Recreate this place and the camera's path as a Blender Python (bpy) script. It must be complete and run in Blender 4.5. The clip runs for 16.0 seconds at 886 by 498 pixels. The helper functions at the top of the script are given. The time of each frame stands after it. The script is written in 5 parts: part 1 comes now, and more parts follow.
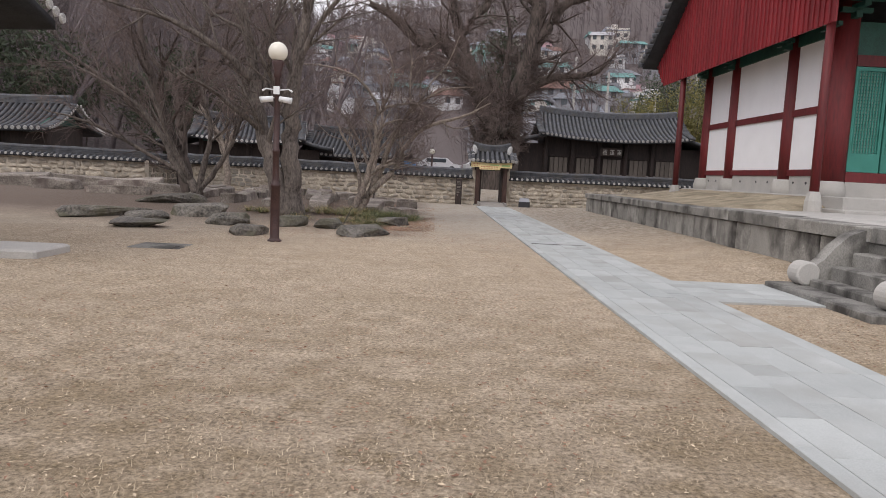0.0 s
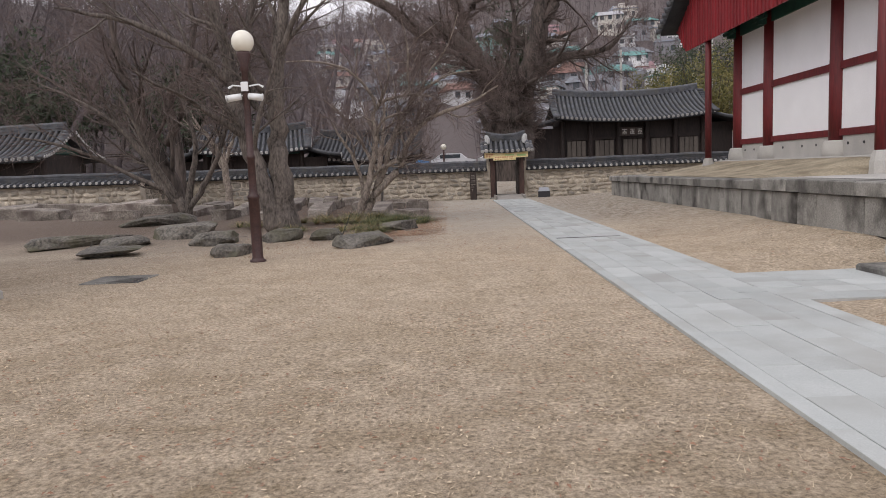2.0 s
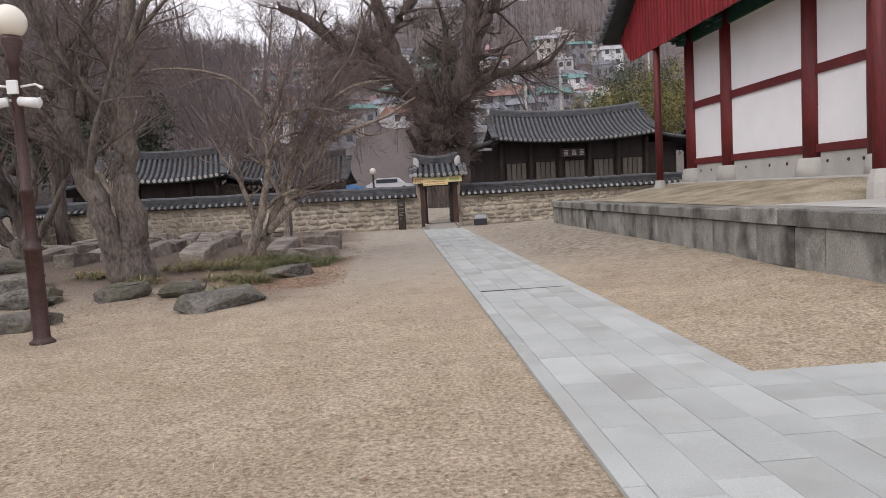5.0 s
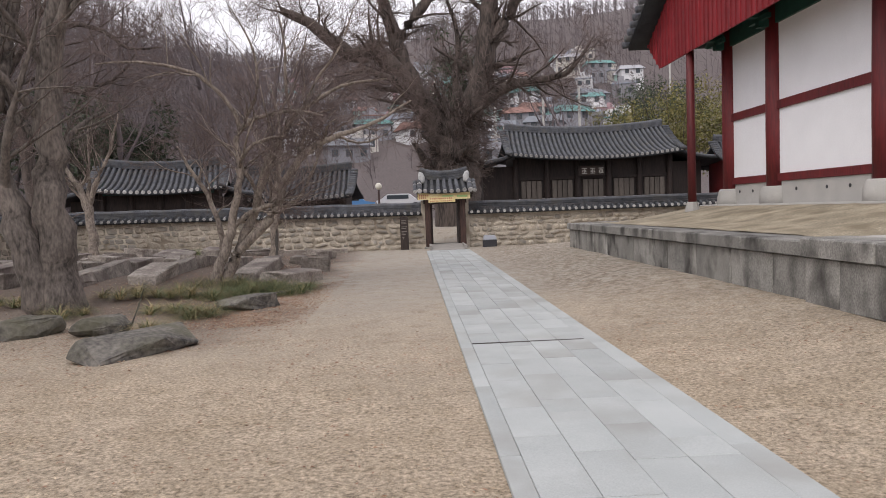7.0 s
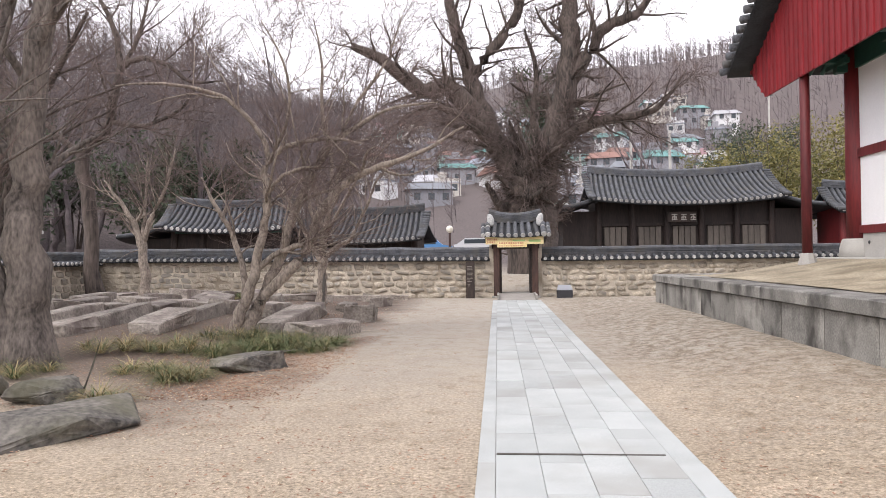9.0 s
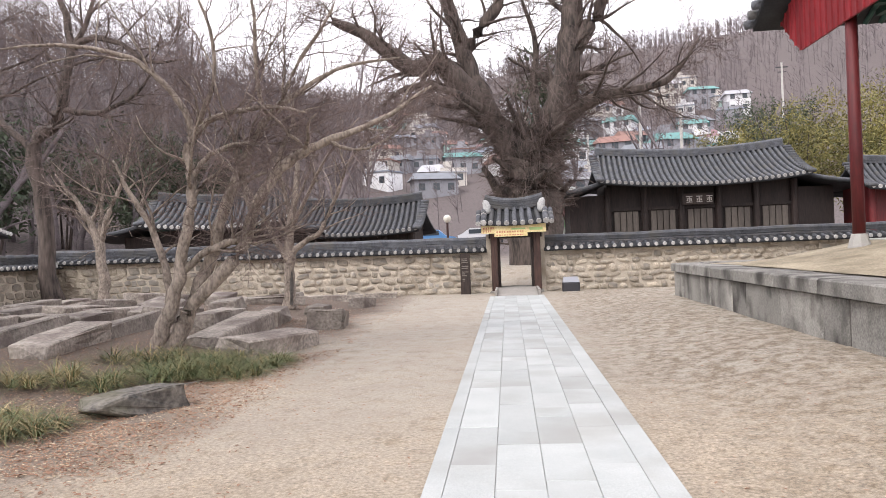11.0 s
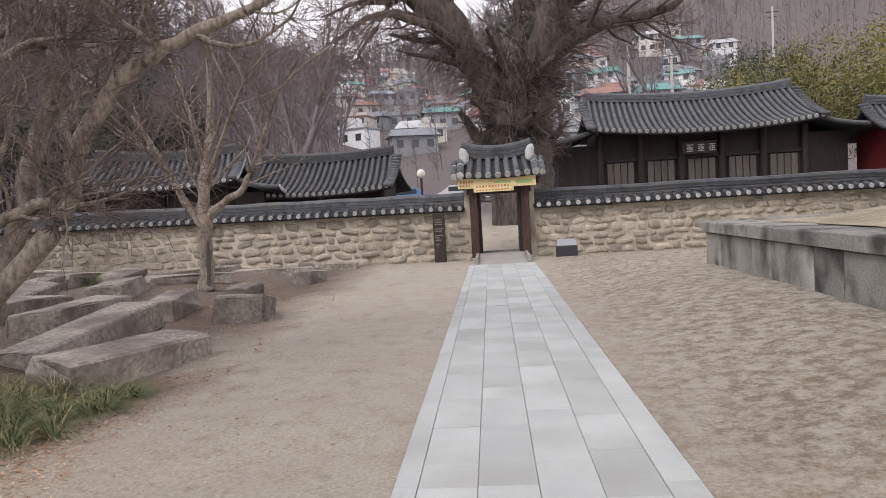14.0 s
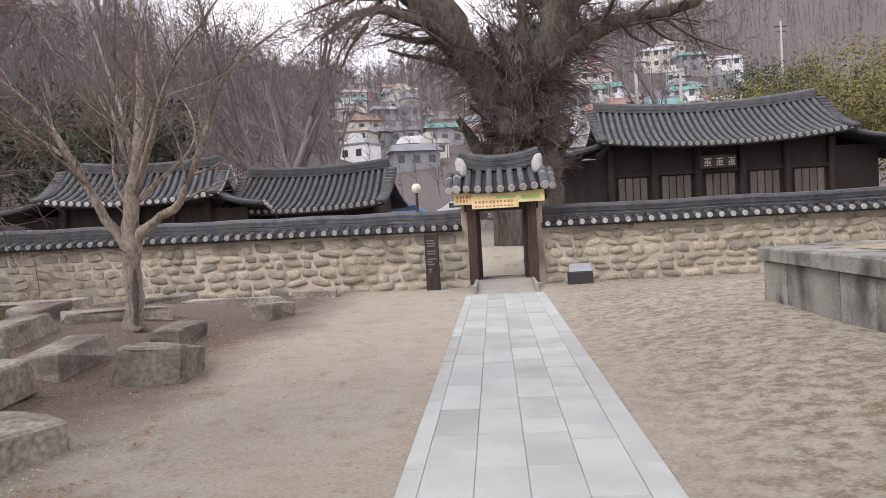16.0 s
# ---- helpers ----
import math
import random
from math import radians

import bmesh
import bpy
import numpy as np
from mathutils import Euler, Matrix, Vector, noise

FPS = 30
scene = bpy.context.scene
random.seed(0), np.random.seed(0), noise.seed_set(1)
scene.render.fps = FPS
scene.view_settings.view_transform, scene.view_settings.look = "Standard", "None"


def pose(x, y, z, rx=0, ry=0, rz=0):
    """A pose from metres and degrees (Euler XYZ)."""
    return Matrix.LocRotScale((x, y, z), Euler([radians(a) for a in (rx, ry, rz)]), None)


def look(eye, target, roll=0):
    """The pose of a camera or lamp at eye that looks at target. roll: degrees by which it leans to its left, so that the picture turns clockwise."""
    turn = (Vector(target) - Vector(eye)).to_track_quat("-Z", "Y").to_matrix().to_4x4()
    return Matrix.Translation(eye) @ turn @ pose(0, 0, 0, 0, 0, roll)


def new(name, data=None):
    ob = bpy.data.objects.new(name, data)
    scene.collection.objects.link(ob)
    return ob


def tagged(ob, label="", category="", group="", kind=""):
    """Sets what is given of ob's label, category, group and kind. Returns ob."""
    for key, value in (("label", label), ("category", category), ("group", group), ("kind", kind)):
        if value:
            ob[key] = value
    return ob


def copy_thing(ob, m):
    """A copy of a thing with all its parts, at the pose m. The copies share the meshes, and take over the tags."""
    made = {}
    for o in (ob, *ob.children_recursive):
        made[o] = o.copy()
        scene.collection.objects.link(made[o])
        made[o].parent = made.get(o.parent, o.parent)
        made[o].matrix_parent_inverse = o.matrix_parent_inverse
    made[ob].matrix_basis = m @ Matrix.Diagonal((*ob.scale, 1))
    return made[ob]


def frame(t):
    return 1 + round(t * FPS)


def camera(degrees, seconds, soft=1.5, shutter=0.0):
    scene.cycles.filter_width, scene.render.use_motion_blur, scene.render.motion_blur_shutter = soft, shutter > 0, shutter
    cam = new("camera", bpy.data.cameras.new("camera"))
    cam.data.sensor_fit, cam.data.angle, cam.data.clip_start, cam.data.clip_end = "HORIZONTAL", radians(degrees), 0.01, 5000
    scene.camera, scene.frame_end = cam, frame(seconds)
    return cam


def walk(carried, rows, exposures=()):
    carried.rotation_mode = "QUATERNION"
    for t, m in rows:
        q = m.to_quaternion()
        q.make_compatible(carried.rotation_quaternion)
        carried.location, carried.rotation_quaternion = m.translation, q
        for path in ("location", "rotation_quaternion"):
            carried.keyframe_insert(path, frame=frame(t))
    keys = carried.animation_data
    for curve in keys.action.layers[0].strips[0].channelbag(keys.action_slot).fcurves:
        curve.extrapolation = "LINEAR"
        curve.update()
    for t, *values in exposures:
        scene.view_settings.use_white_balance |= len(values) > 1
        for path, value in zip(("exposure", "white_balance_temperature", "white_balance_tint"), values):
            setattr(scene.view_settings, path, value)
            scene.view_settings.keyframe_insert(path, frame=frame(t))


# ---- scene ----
cam = camera(65.1, 16.0, soft=0.9)
METRES, EYE, TILT, LEAN, TURN = 18.0, 1.37, -2.4, 0.0, -1.1
ROWS = [
    (0.0, 0.0, 0.0, 0.0, 0.17, -3.77, -2.65),
    (0.5, -0.0002, 0.0215, -0.0014, 0.84, -3.15, -0.26),
    (1.0, 0.0018, 0.0494, -0.0002, 1.95, -2.1, 1.69),
    (1.5, 0.0065, 0.073, 0.0012, 1.39, -3.26, 3.4),
    (2.0, 0.0118, 0.1031, 0.0007, 1.81, -4.01, 2.3),
    (2.5, 0.0216, 0.131, 0.0051, 0.67, -3.3, 2.57),
    (3.0, 0.0244, 0.16, 0.0039, -0.5, -2.06, 2.42),
    (3.5, 0.0323, 0.1929, 0.0065, -0.61, -1.65, 1.52),
    (6.0, 0.0609, 0.3438, 0.0151, -3.75, -2.67, 4.32),
    (6.5, 0.0664, 0.3771, 0.0146, -2.66, -1.31, 2.77),
    (7.0, 0.0779, 0.4055, 0.018, -1.32, -0.83, 2.16),
    (7.5, 0.0837, 0.4331, 0.0173, 0.18, 0.53, 1.89),
    (8.0, 0.095, 0.4653, 0.02, 2.26, 2.07, 0.04),
    (8.5, 0.1021, 0.4909, 0.0229, 2.32, 2.47, 0.17),
    (9.0, 0.1073, 0.5247, 0.0227, 5.59, 3.02, 0.5),
    (11.5, 0.1273, 0.6867, 0.0304, 6.27, 2.19, 2.33),
    (12.0, 0.1247, 0.7201, 0.0289, 4.74, 1.78, 2.28),
    (12.5, 0.1273, 0.7551, 0.0315, 5.87, -1.61, 1.41),
    (13.0, 0.1224, 0.7855, 0.0319, 6.06, -1.48, 1.68),
    (13.5, 0.1235, 0.8205, 0.0335, 7.13, -0.78, 2.57),
    (14.0, 0.1231, 0.8495, 0.0359, 5.16, -1.13, 3.15),
    (14.5, 0.1235, 0.8853, 0.0369, 4.06, -0.09, 2.04),
    (15.0, 0.1234, 0.9149, 0.0397, 4.2, -0.99, 2.42),
    (15.5, 0.1212, 0.9504, 0.0401, 6.09, 0.35, 1.66),
    (16.0, 0.1228, 0.9815, 0.0436, 5.4, 0.23, 2.92),
]
walk(cam, [(t, pose(0, 0, EYE, TILT, LEAN, TURN) @ pose(METRES * x, METRES * y, METRES * z, 90 + pitch, roll, yaw)) for t, x, y, z, yaw, pitch, roll in ROWS],
     exposures=((0.0, 0.33), (0.5, 0.28), (2.0, 0.3), (3.5, 0.38), (6.0, 0.42), (7.0, 0.45), (8.0, 0.78), (9.0, 1.1), (11.5, 1.24), (12.5, 1.0), (14.5, 0.75), (16.0, 0.94)))

# ---- world and sun: bright overcast late winter afternoon ----
world = bpy.data.worlds.new("world")
scene.world = world
world.use_nodes = True
wn = world.node_tree
wn.nodes.clear()
sky = wn.nodes.new("ShaderNodeTexSky")
sky.sky_type, sky.sun_disc = "NISHITA", False
sky.sun_elevation, sky.sun_rotation = radians(45), radians(217)
cloud = wn.nodes.new("ShaderNodeMixRGB")
cloud.inputs[0].default_value = 0.86
cloud.inputs[2].default_value = (9.6, 9.2, 9.7, 1)
bg = wn.nodes.new("ShaderNodeBackground")
bg.inputs[1].default_value = 0.1
wout = wn.nodes.new("ShaderNodeOutputWorld")
wn.links.new(sky.outputs[0], cloud.inputs[1])
wn.links.new(cloud.outputs[0], bg.inputs[0])
wn.links.new(bg.outputs[0], wout.inputs[0])
sun = new("sun", bpy.data.lights.new("sun", "SUN"))
sun.data.energy, sun.data.angle, sun.data.color = 0.9, radians(25), (1.0, 0.95, 0.9)
sun.matrix_world = look((-24, -32, 40), (0, 0, 0))


# ---- materials ----
def mat(name, c1, c2, scale=6.0, rough=0.85, bump=0.3, metal=0.0, fine=40.0, vary=0.15, stretch=(1, 1, 1), dirt=None, dirt_scale=1.5):
    """Two-scale noise colour, optional dirt patches, random shade per object, bump."""
    m = bpy.data.materials.new(name)
    m.use_nodes = True
    nt = m.node_tree
    N, L = nt.nodes.new, nt.links.new
    b = nt.nodes["Principled BSDF"]
    b.inputs["Roughness"].default_value = rough
    b.inputs["Metallic"].default_value = metal
    tc, info = N("ShaderNodeTexCoord"), N("ShaderNodeObjectInfo")
    off = N("ShaderNodeVectorMath")
    off.operation = "MULTIPLY_ADD"
    off.inputs[1].default_value = stretch
    rnd = N("ShaderNodeMath")
    rnd.operation = "MULTIPLY"
    rnd.inputs[1].default_value = 37.0
    L(info.outputs["Random"], rnd.inputs[0])
    L(tc.outputs["Object"], off.inputs[0])
    L(rnd.outputs[0], off.inputs[2])
    n1, n2 = N("ShaderNodeTexNoise"), N("ShaderNodeTexNoise")
    n1.inputs["Scale"].default_value, n1.inputs["Detail"].default_value = scale, 5
    n2.inputs["Scale"].default_value, n2.inputs["Detail"].default_value = fine, 4
    L(off.outputs[0], n1.inputs["Vector"])
    L(off.outputs[0], n2.inputs["Vector"])
    add = N("ShaderNodeMath")
    add.operation = "MULTIPLY_ADD"
    add.inputs[1].default_value = 0.6
    L(n2.outputs["Fac"], add.inputs[0])
    half = N("ShaderNodeMath")
    half.operation = "MULTIPLY"
    half.inputs[1].default_value = 0.5
    L(n1.outputs["Fac"], half.inputs[0])
    L(half.outputs[0], add.inputs[2])
    ramp = N("ShaderNodeValToRGB")
    ramp.color_ramp.elements[0].position, ramp.color_ramp.elements[1].position = 0.38, 0.72
    ramp.color_ramp.elements[0].color, ramp.color_ramp.elements[1].color = (*c1, 1), (*c2, 1)
    L(add.outputs[0], ramp.inputs[0])
    col = ramp.outputs[0]
    if dirt:
        n3, r3, mx = N("ShaderNodeTexNoise"), N("ShaderNodeValToRGB"), N("ShaderNodeMixRGB")
        n3.inputs["Scale"].default_value, n3.inputs["Detail"].default_value = dirt_scale, 6
        L(off.outputs[0], n3.inputs["Vector"])
        r3.color_ramp.elements[0].position, r3.color_ramp.elements[1].position = 0.48, 0.68
        L(n3.outputs["Fac"], r3.inputs[0])
        L(r3.outputs[0], mx.inputs[0])
        L(col, mx.inputs[1])
        mx.inputs[2].default_value = (*dirt, 1)
        col = mx.outputs[0]
    hsv = N("ShaderNodeHueSaturation")
    mr = N("ShaderNodeMapRange")
    mr.inputs[3].default_value, mr.inputs[4].default_value = 1 - vary, 1 + vary
    L(info.outputs["Random"], mr.inputs[0])
    L(mr.outputs[0], hsv.inputs["Value"])
    L(col, hsv.inputs["Color"])
    L(hsv.outputs[0], b.inputs["Base Color"])
    if bump:
        bp = N("ShaderNodeBump")
        bp.inputs["Strength"].default_value, bp.inputs["Distance"].default_value = bump, 0.02
        L(add.outputs[0], bp.inputs["Height"])
        L(bp.outputs[0], b.inputs["Normal"])
    return m


def plain(name, c, rough=0.6, metal=0.0, emit=0.0):
    m = bpy.data.materials.new(name)
    m.use_nodes = True
    b = m.node_tree.nodes["Principled BSDF"]
    b.inputs["Base Color"].default_value = (*c, 1)
    b.inputs["Roughness"].default_value, b.inputs["Metallic"].default_value = rough, metal
    return m


STONE = mat("rubble_stone", (0.24, 0.205, 0.162), (0.58, 0.512, 0.415), 5, 0.9, 0.6, vary=0.3, dirt=(0.27, 0.25, 0.22))
MORTAR = mat("earth_mortar", (0.37, 0.325, 0.268), (0.6, 0.535, 0.44), 3, 0.95, 0.5, dirt=(0.25, 0.21, 0.16))
BLOCKROCK = mat("bed_edging_stone", (0.12, 0.104, 0.09), (0.39, 0.345, 0.3), 2.2, 0.9, 0.8, fine=20, vary=0.28, dirt=(0.12, 0.095, 0.085))
ROCK = mat("garden_rock", (0.036, 0.034, 0.032), (0.23, 0.21, 0.182), 2.5, 0.9, 0.8, fine=18, vary=0.25, dirt=(0.1, 0.095, 0.06))
GRANITE = mat("granite_slab", (0.34, 0.36, 0.355), (0.46, 0.48, 0.47), 2, 0.75, 0.12, fine=120, vary=0.085, dirt=(0.33, 0.335, 0.32), dirt_scale=1.2)
OLDGRANITE = mat("weathered_granite", (0.14, 0.136, 0.126), (0.34, 0.328, 0.3), 2, 0.9, 0.6, fine=60, vary=0.24, stretch=(1, 1, 0.7), dirt=(0.055, 0.051, 0.047), dirt_scale=2.3)
PALEGRANITE = mat("pale_granite", (0.36, 0.35, 0.33), (0.5, 0.48, 0.45), 2, 0.85, 0.3, fine=60, vary=0.08)
TILE = mat("roof_tile", (0.026, 0.028, 0.034), (0.115, 0.12, 0.134), 4, 0.75, 0.3, fine=30, vary=0.25, dirt=(0.085, 0.083, 0.08), dirt_scale=2.5)
# near-black pans: shade and dirt of the grooves put into the colour
SHADEDPAN = mat("pan_tile_groove_shade", (0.008, 0.009, 0.011), (0.03, 0.032, 0.037), 4, 0.8, 0.3, fine=30)
TILECAP = mat("pale_tile_end", (0.22, 0.22, 0.22), (0.55, 0.54, 0.52), 9, 0.8, 0.3, vary=0.3)
LIME = mat("lime_plaster_ridge_end", (0.26, 0.26, 0.26), (0.56, 0.56, 0.55), 6, 0.9, 0.4)
REDWOOD = mat("red_painted_wood", (0.078, 0.007, 0.009), (0.155, 0.014, 0.016), 3, 0.6, 0.2, fine=25, stretch=(1, 1, 0.15), vary=0.12)
REDBOARD = mat("red_gable_board", (0.16, 0.01, 0.014), (0.27, 0.019, 0.026), 3, 0.6, 0.2, fine=25, stretch=(1, 1, 0.15), vary=0.15)
GREENWOOD = mat("green_painted_wood", (0.007, 0.04, 0.03), (0.018, 0.085, 0.065), 4, 0.6, 0.2)
TEAL = mat("teal_lattice_paint", (0.02, 0.14, 0.11), (0.045, 0.23, 0.185), 4, 0.6, 0.2)
POSTWOOD = mat("red_brown_post", (0.02, 0.01, 0.008), (0.085, 0.042, 0.032), 4, 0.7, 0.4, fine=30, stretch=(1, 1, 0.12))
# dark house timber, blackened further to paint in the deep eave shade
HOUSEWOOD = mat("eave_shaded_house_wood", (0.006, 0.004, 0.0035), (0.032, 0.019, 0.016), 4, 0.75, 0.4, fine=30, stretch=(1, 1, 0.12))
DARKWOOD = mat("dark_weathered_wood", (0.01, 0.007, 0.006), (0.05, 0.032, 0.026), 4, 0.7, 0.4, fine=30, stretch=(1, 1, 0.12))
GREYWOOD = mat("grey_door_wood", (0.07, 0.06, 0.052), (0.13, 0.11, 0.095), 4, 0.85, 0.3, fine=30, stretch=(1, 1, 0.12))
PLASTER = mat("white_plaster", (0.8, 0.8, 0.82), (0.88, 0.88, 0.9), 1.5, 0.9, 0.08, fine=40, vary=0.02)
BARK = mat("grey_brown_bark", (0.035, 0.029, 0.026), (0.19, 0.16, 0.14), 5, 0.95, 0.9, fine=28, stretch=(1, 1, 0.35), vary=0.12)
PALEBARK = mat("pale_smooth_bark", (0.1, 0.08, 0.066), (0.44, 0.37, 0.31), 6, 0.9, 0.5, fine=28, stretch=(1, 1, 0.5))
DARKBARK = mat("dark_furrowed_bark", (0.022, 0.018, 0.016), (0.135, 0.106, 0.092), 3, 0.95, 1.0, fine=14, stretch=(1, 1, 0.18))
TWIG = mat("twig_bark", (0.06, 0.044, 0.04), (0.2, 0.15, 0.135), 4, 0.95, 0.0)
# paler, greyer than the near twigs: distance haze mixed into the bark colour
FARTWIG = mat("hazed_far_twig_bark", (0.07, 0.058, 0.06), (0.2, 0.168, 0.174), 2, 0.95, 0.0, vary=0.35)
LEAF = mat("grass_leaf", (0.026, 0.056, 0.018), (0.18, 0.2, 0.085), 5, 0.6, 0.0, vary=0.2)
DRYLEAF = mat("dry_sedge_leaf", (0.17, 0.125, 0.06), (0.44, 0.36, 0.19), 5, 0.8, 0.0, vary=0.2)
BAMBOO = mat("bamboo_leaf", (0.055, 0.07, 0.02), (0.3, 0.25, 0.08), 0.8, 0.8, 0.0, fine=3)
PINE = mat("pine_needle", (0.022, 0.035, 0.02), (0.07, 0.085, 0.05), 1, 0.8, 0.0, fine=5)
STRAW = mat("straw_fragments", (0.3, 0.23, 0.15), (0.72, 0.6, 0.44), 0.8, 0.9, 0.0, fine=9)
LITTER = mat("dry_leaf_litter", (0.17, 0.08, 0.05), (0.48, 0.3, 0.2), 0.8, 0.9, 0.0, fine=9)
LAMPMETAL = mat("maroon_lamp_paint", (0.032, 0.014, 0.013), (0.065, 0.03, 0.027), 6, 0.5, 0.1, vary=0.02)
GLOBE = plain("opal_globe", (0.78, 0.75, 0.66), 0.25)
WHITEMETAL = plain("white_metal", (0.75, 0.76, 0.77), 0.4)
DARKMETAL = plain("dark_metal", (0.03, 0.03, 0.035), 0.5)
BANNER = mat("yellow_banner", (0.62, 0.48, 0.2), (0.78, 0.68, 0.42), 5, 0.7, 0.05)
INK_RED = plain("red_print", (0.5, 0.2, 0.12))
INK_GREEN = plain("green_print", (0.35, 0.5, 0.2))
PALEINK = plain("pale_lettering", (0.45, 0.43, 0.39))
FADEDINK = plain("faded_lettering", (0.2, 0.18, 0.16))
PIT = mat("shadowed_joint", (0.05, 0.045, 0.04), (0.12, 0.11, 0.1), 3, 0.95, 0.3)
GLASS = plain("dark_window_glass", (0.05, 0.06, 0.07), 0.15)
ACONC = mat("asphalt_grey", (0.05, 0.05, 0.05), (0.1, 0.1, 0.1), 3, 0.9, 0.2)


def ground_material():
    m = bpy.data.materials.new("dry_lawn_and_soil")
    m.use_nodes = True
    nt = m.node_tree
    N, L = nt.nodes.new, nt.links.new
    b = nt.nodes["Principled BSDF"]
    b.inputs["Roughness"].default_value = 0.95
    tc = N("ShaderNodeTexCoord")

    def noise_tex(scale, detail, rough=0.6):
        n = N("ShaderNodeTexNoise")
        n.inputs["Scale"].default_value, n.inputs["Detail"].default_value, n.inputs["Roughness"].default_value = scale, detail, rough
        L(tc.outputs["Object"], n.inputs["Vector"])
        return n.outputs["Fac"]

    def ramp(src, a, bb, ca, cb):
        r = N("ShaderNodeValToRGB")
        r.color_ramp.elements[0].position, r.color_ramp.elements[1].position = a, bb
        r.color_ramp.elements[0].color, r.color_ramp.elements[1].color = (*ca, 1), (*cb, 1)
        L(src, r.inputs[0])
        return r.outputs[0]

    def mix(f, a, c):
        x = N("ShaderNodeMixRGB")
        L(f, x.inputs[0]), L(a, x.inputs[1]), L(c, x.inputs[2])
        return x.outputs[0]

    fine, mid, big = noise_tex(32, 8, 0.8), noise_tex(4.5, 6, 0.7), noise_tex(0.45, 4)
    lawn = mix(ramp(mid, 0.44, 0.58, (0, 0, 0), (1, 1, 1)), ramp(fine, 0.35, 0.66, (0.095, 0.074, 0.048), (0.6, 0.482, 0.35)), ramp(fine, 0.35, 0.66, (0.21, 0.165, 0.115), (0.75, 0.615, 0.46)))
    soil = mix(ramp(mid, 0.48, 0.62, (0, 0, 0), (1, 1, 1)), ramp(fine, 0.3, 0.7, (0.3, 0.272, 0.23), (0.5, 0.452, 0.385)), ramp(fine, 0.3, 0.7, (0.2, 0.174, 0.135), (0.5, 0.435, 0.345)))
    clump = noise_tex(2.1, 7, 0.75)
    broad = noise_tex(0.9, 5, 0.65)
    lawn = mix(ramp(clump, 0.5, 0.64, (0, 0, 0), (0.8, 0.8, 0.8)), lawn, ramp(fine, 0.35, 0.65, (0.07, 0.052, 0.028), (0.4, 0.3, 0.18)))
    lawn = mix(ramp(broad, 0.46, 0.6, (0, 0, 0), (0.62, 0.62, 0.62)), lawn, ramp(fine, 0.35, 0.65, (0.1, 0.075, 0.042), (0.43, 0.325, 0.2)))
    soil = mix(ramp(broad, 0.42, 0.6, (0, 0, 0), (0.55, 0.55, 0.55)), soil, ramp(fine, 0.3, 0.7, (0.25, 0.212, 0.172), (0.47, 0.4, 0.325)))
    tread = ramp(noise_tex(7.0, 7, 0.75), 0.44, 0.58, (0, 0, 0), (0.8, 0.8, 0.8))
    east = mix(tread, soil, ramp(fine, 0.35, 0.65, (0.075, 0.055, 0.036), (0.25, 0.19, 0.125)))
    soil = mix(ramp(clump, 0.55, 0.66, (0, 0, 0), (0.55, 0.55, 0.55)), soil, ramp(fine, 0.35, 0.65, (0.1, 0.08, 0.058), (0.31, 0.25, 0.18)))
    wood = ramp(mid, 0.35, 0.65, (0.055, 0.044, 0.043), (0.16, 0.13, 0.126))
    sep = N("ShaderNodeSeparateXYZ")
    L(tc.outputs["Object"], sep.inputs[0])

    def band(src, lo, hi, wob):
        a = N("ShaderNodeMath")
        a.operation = "MULTIPLY_ADD"
        a.inputs[1].default_value = wob
        L(big, a.inputs[0]), L(src, a.inputs[2])
        r = N("ShaderNodeMapRange")
        r.inputs[1].default_value, r.inputs[2].default_value = lo, hi
        L(a.outputs[0], r.inputs[0])
        return r.outputs[0]

    worn = N("ShaderNodeMath")
    worn.operation = "MULTIPLY"
    worn.inputs[1].default_value = 0.45
    L(band(sep.outputs["Y"], 5.5, 10.5, 4), worn.inputs[0])
    lawn = mix(worn.outputs[0], lawn, ramp(fine, 0.35, 0.66, (0.15, 0.116, 0.08), (0.9, 0.745, 0.57)))
    lawn = mix(ramp(noise_tex(9, 5, 0.7), 0.54, 0.64, (0, 0, 0), (0.6, 0.6, 0.6)), lawn, ramp(fine, 0.35, 0.65, (0.07, 0.053, 0.03), (0.33, 0.25, 0.155)))
    soil = mix(band(sep.outputs["X"], 4.0, 5.2, 2.0), soil, east)
    col = mix(band(sep.outputs["Y"], 17, 24, 9), lawn, soil)
    left = N("ShaderNodeMath")
    left.operation = "MULTIPLY"
    left.inputs[1].default_value = -1
    L(sep.outputs["X"], left.inputs[0])
    inner = N("ShaderNodeMath")
    inner.operation = "MULTIPLY"
    L(band(left.outputs[0], 1.1, 2.1, 2.2), inner.inputs[0])
    L(band(sep.outputs["Y"], 15.6, 19, 2.5), inner.inputs[1])
    garden = ramp(fine, 0.3, 0.7, (0.045, 0.034, 0.027), (0.25, 0.19, 0.15))
    col = mix(inner.outputs[0], col, garden)
    col = mix(band(sep.outputs["Y"], 40, 52, 6), col, wood)
    L(col, b.inputs["Base Color"])
    bp = N("ShaderNodeBump")
    bp.inputs["Strength"].default_value, bp.inputs["Distance"].default_value = 0.75, 0.03
    L(fine, bp.inputs["Height"])
    L(bp.outputs[0], b.inputs["Normal"])
    return m


GROUND = ground_material()
rng = random.Random(7)


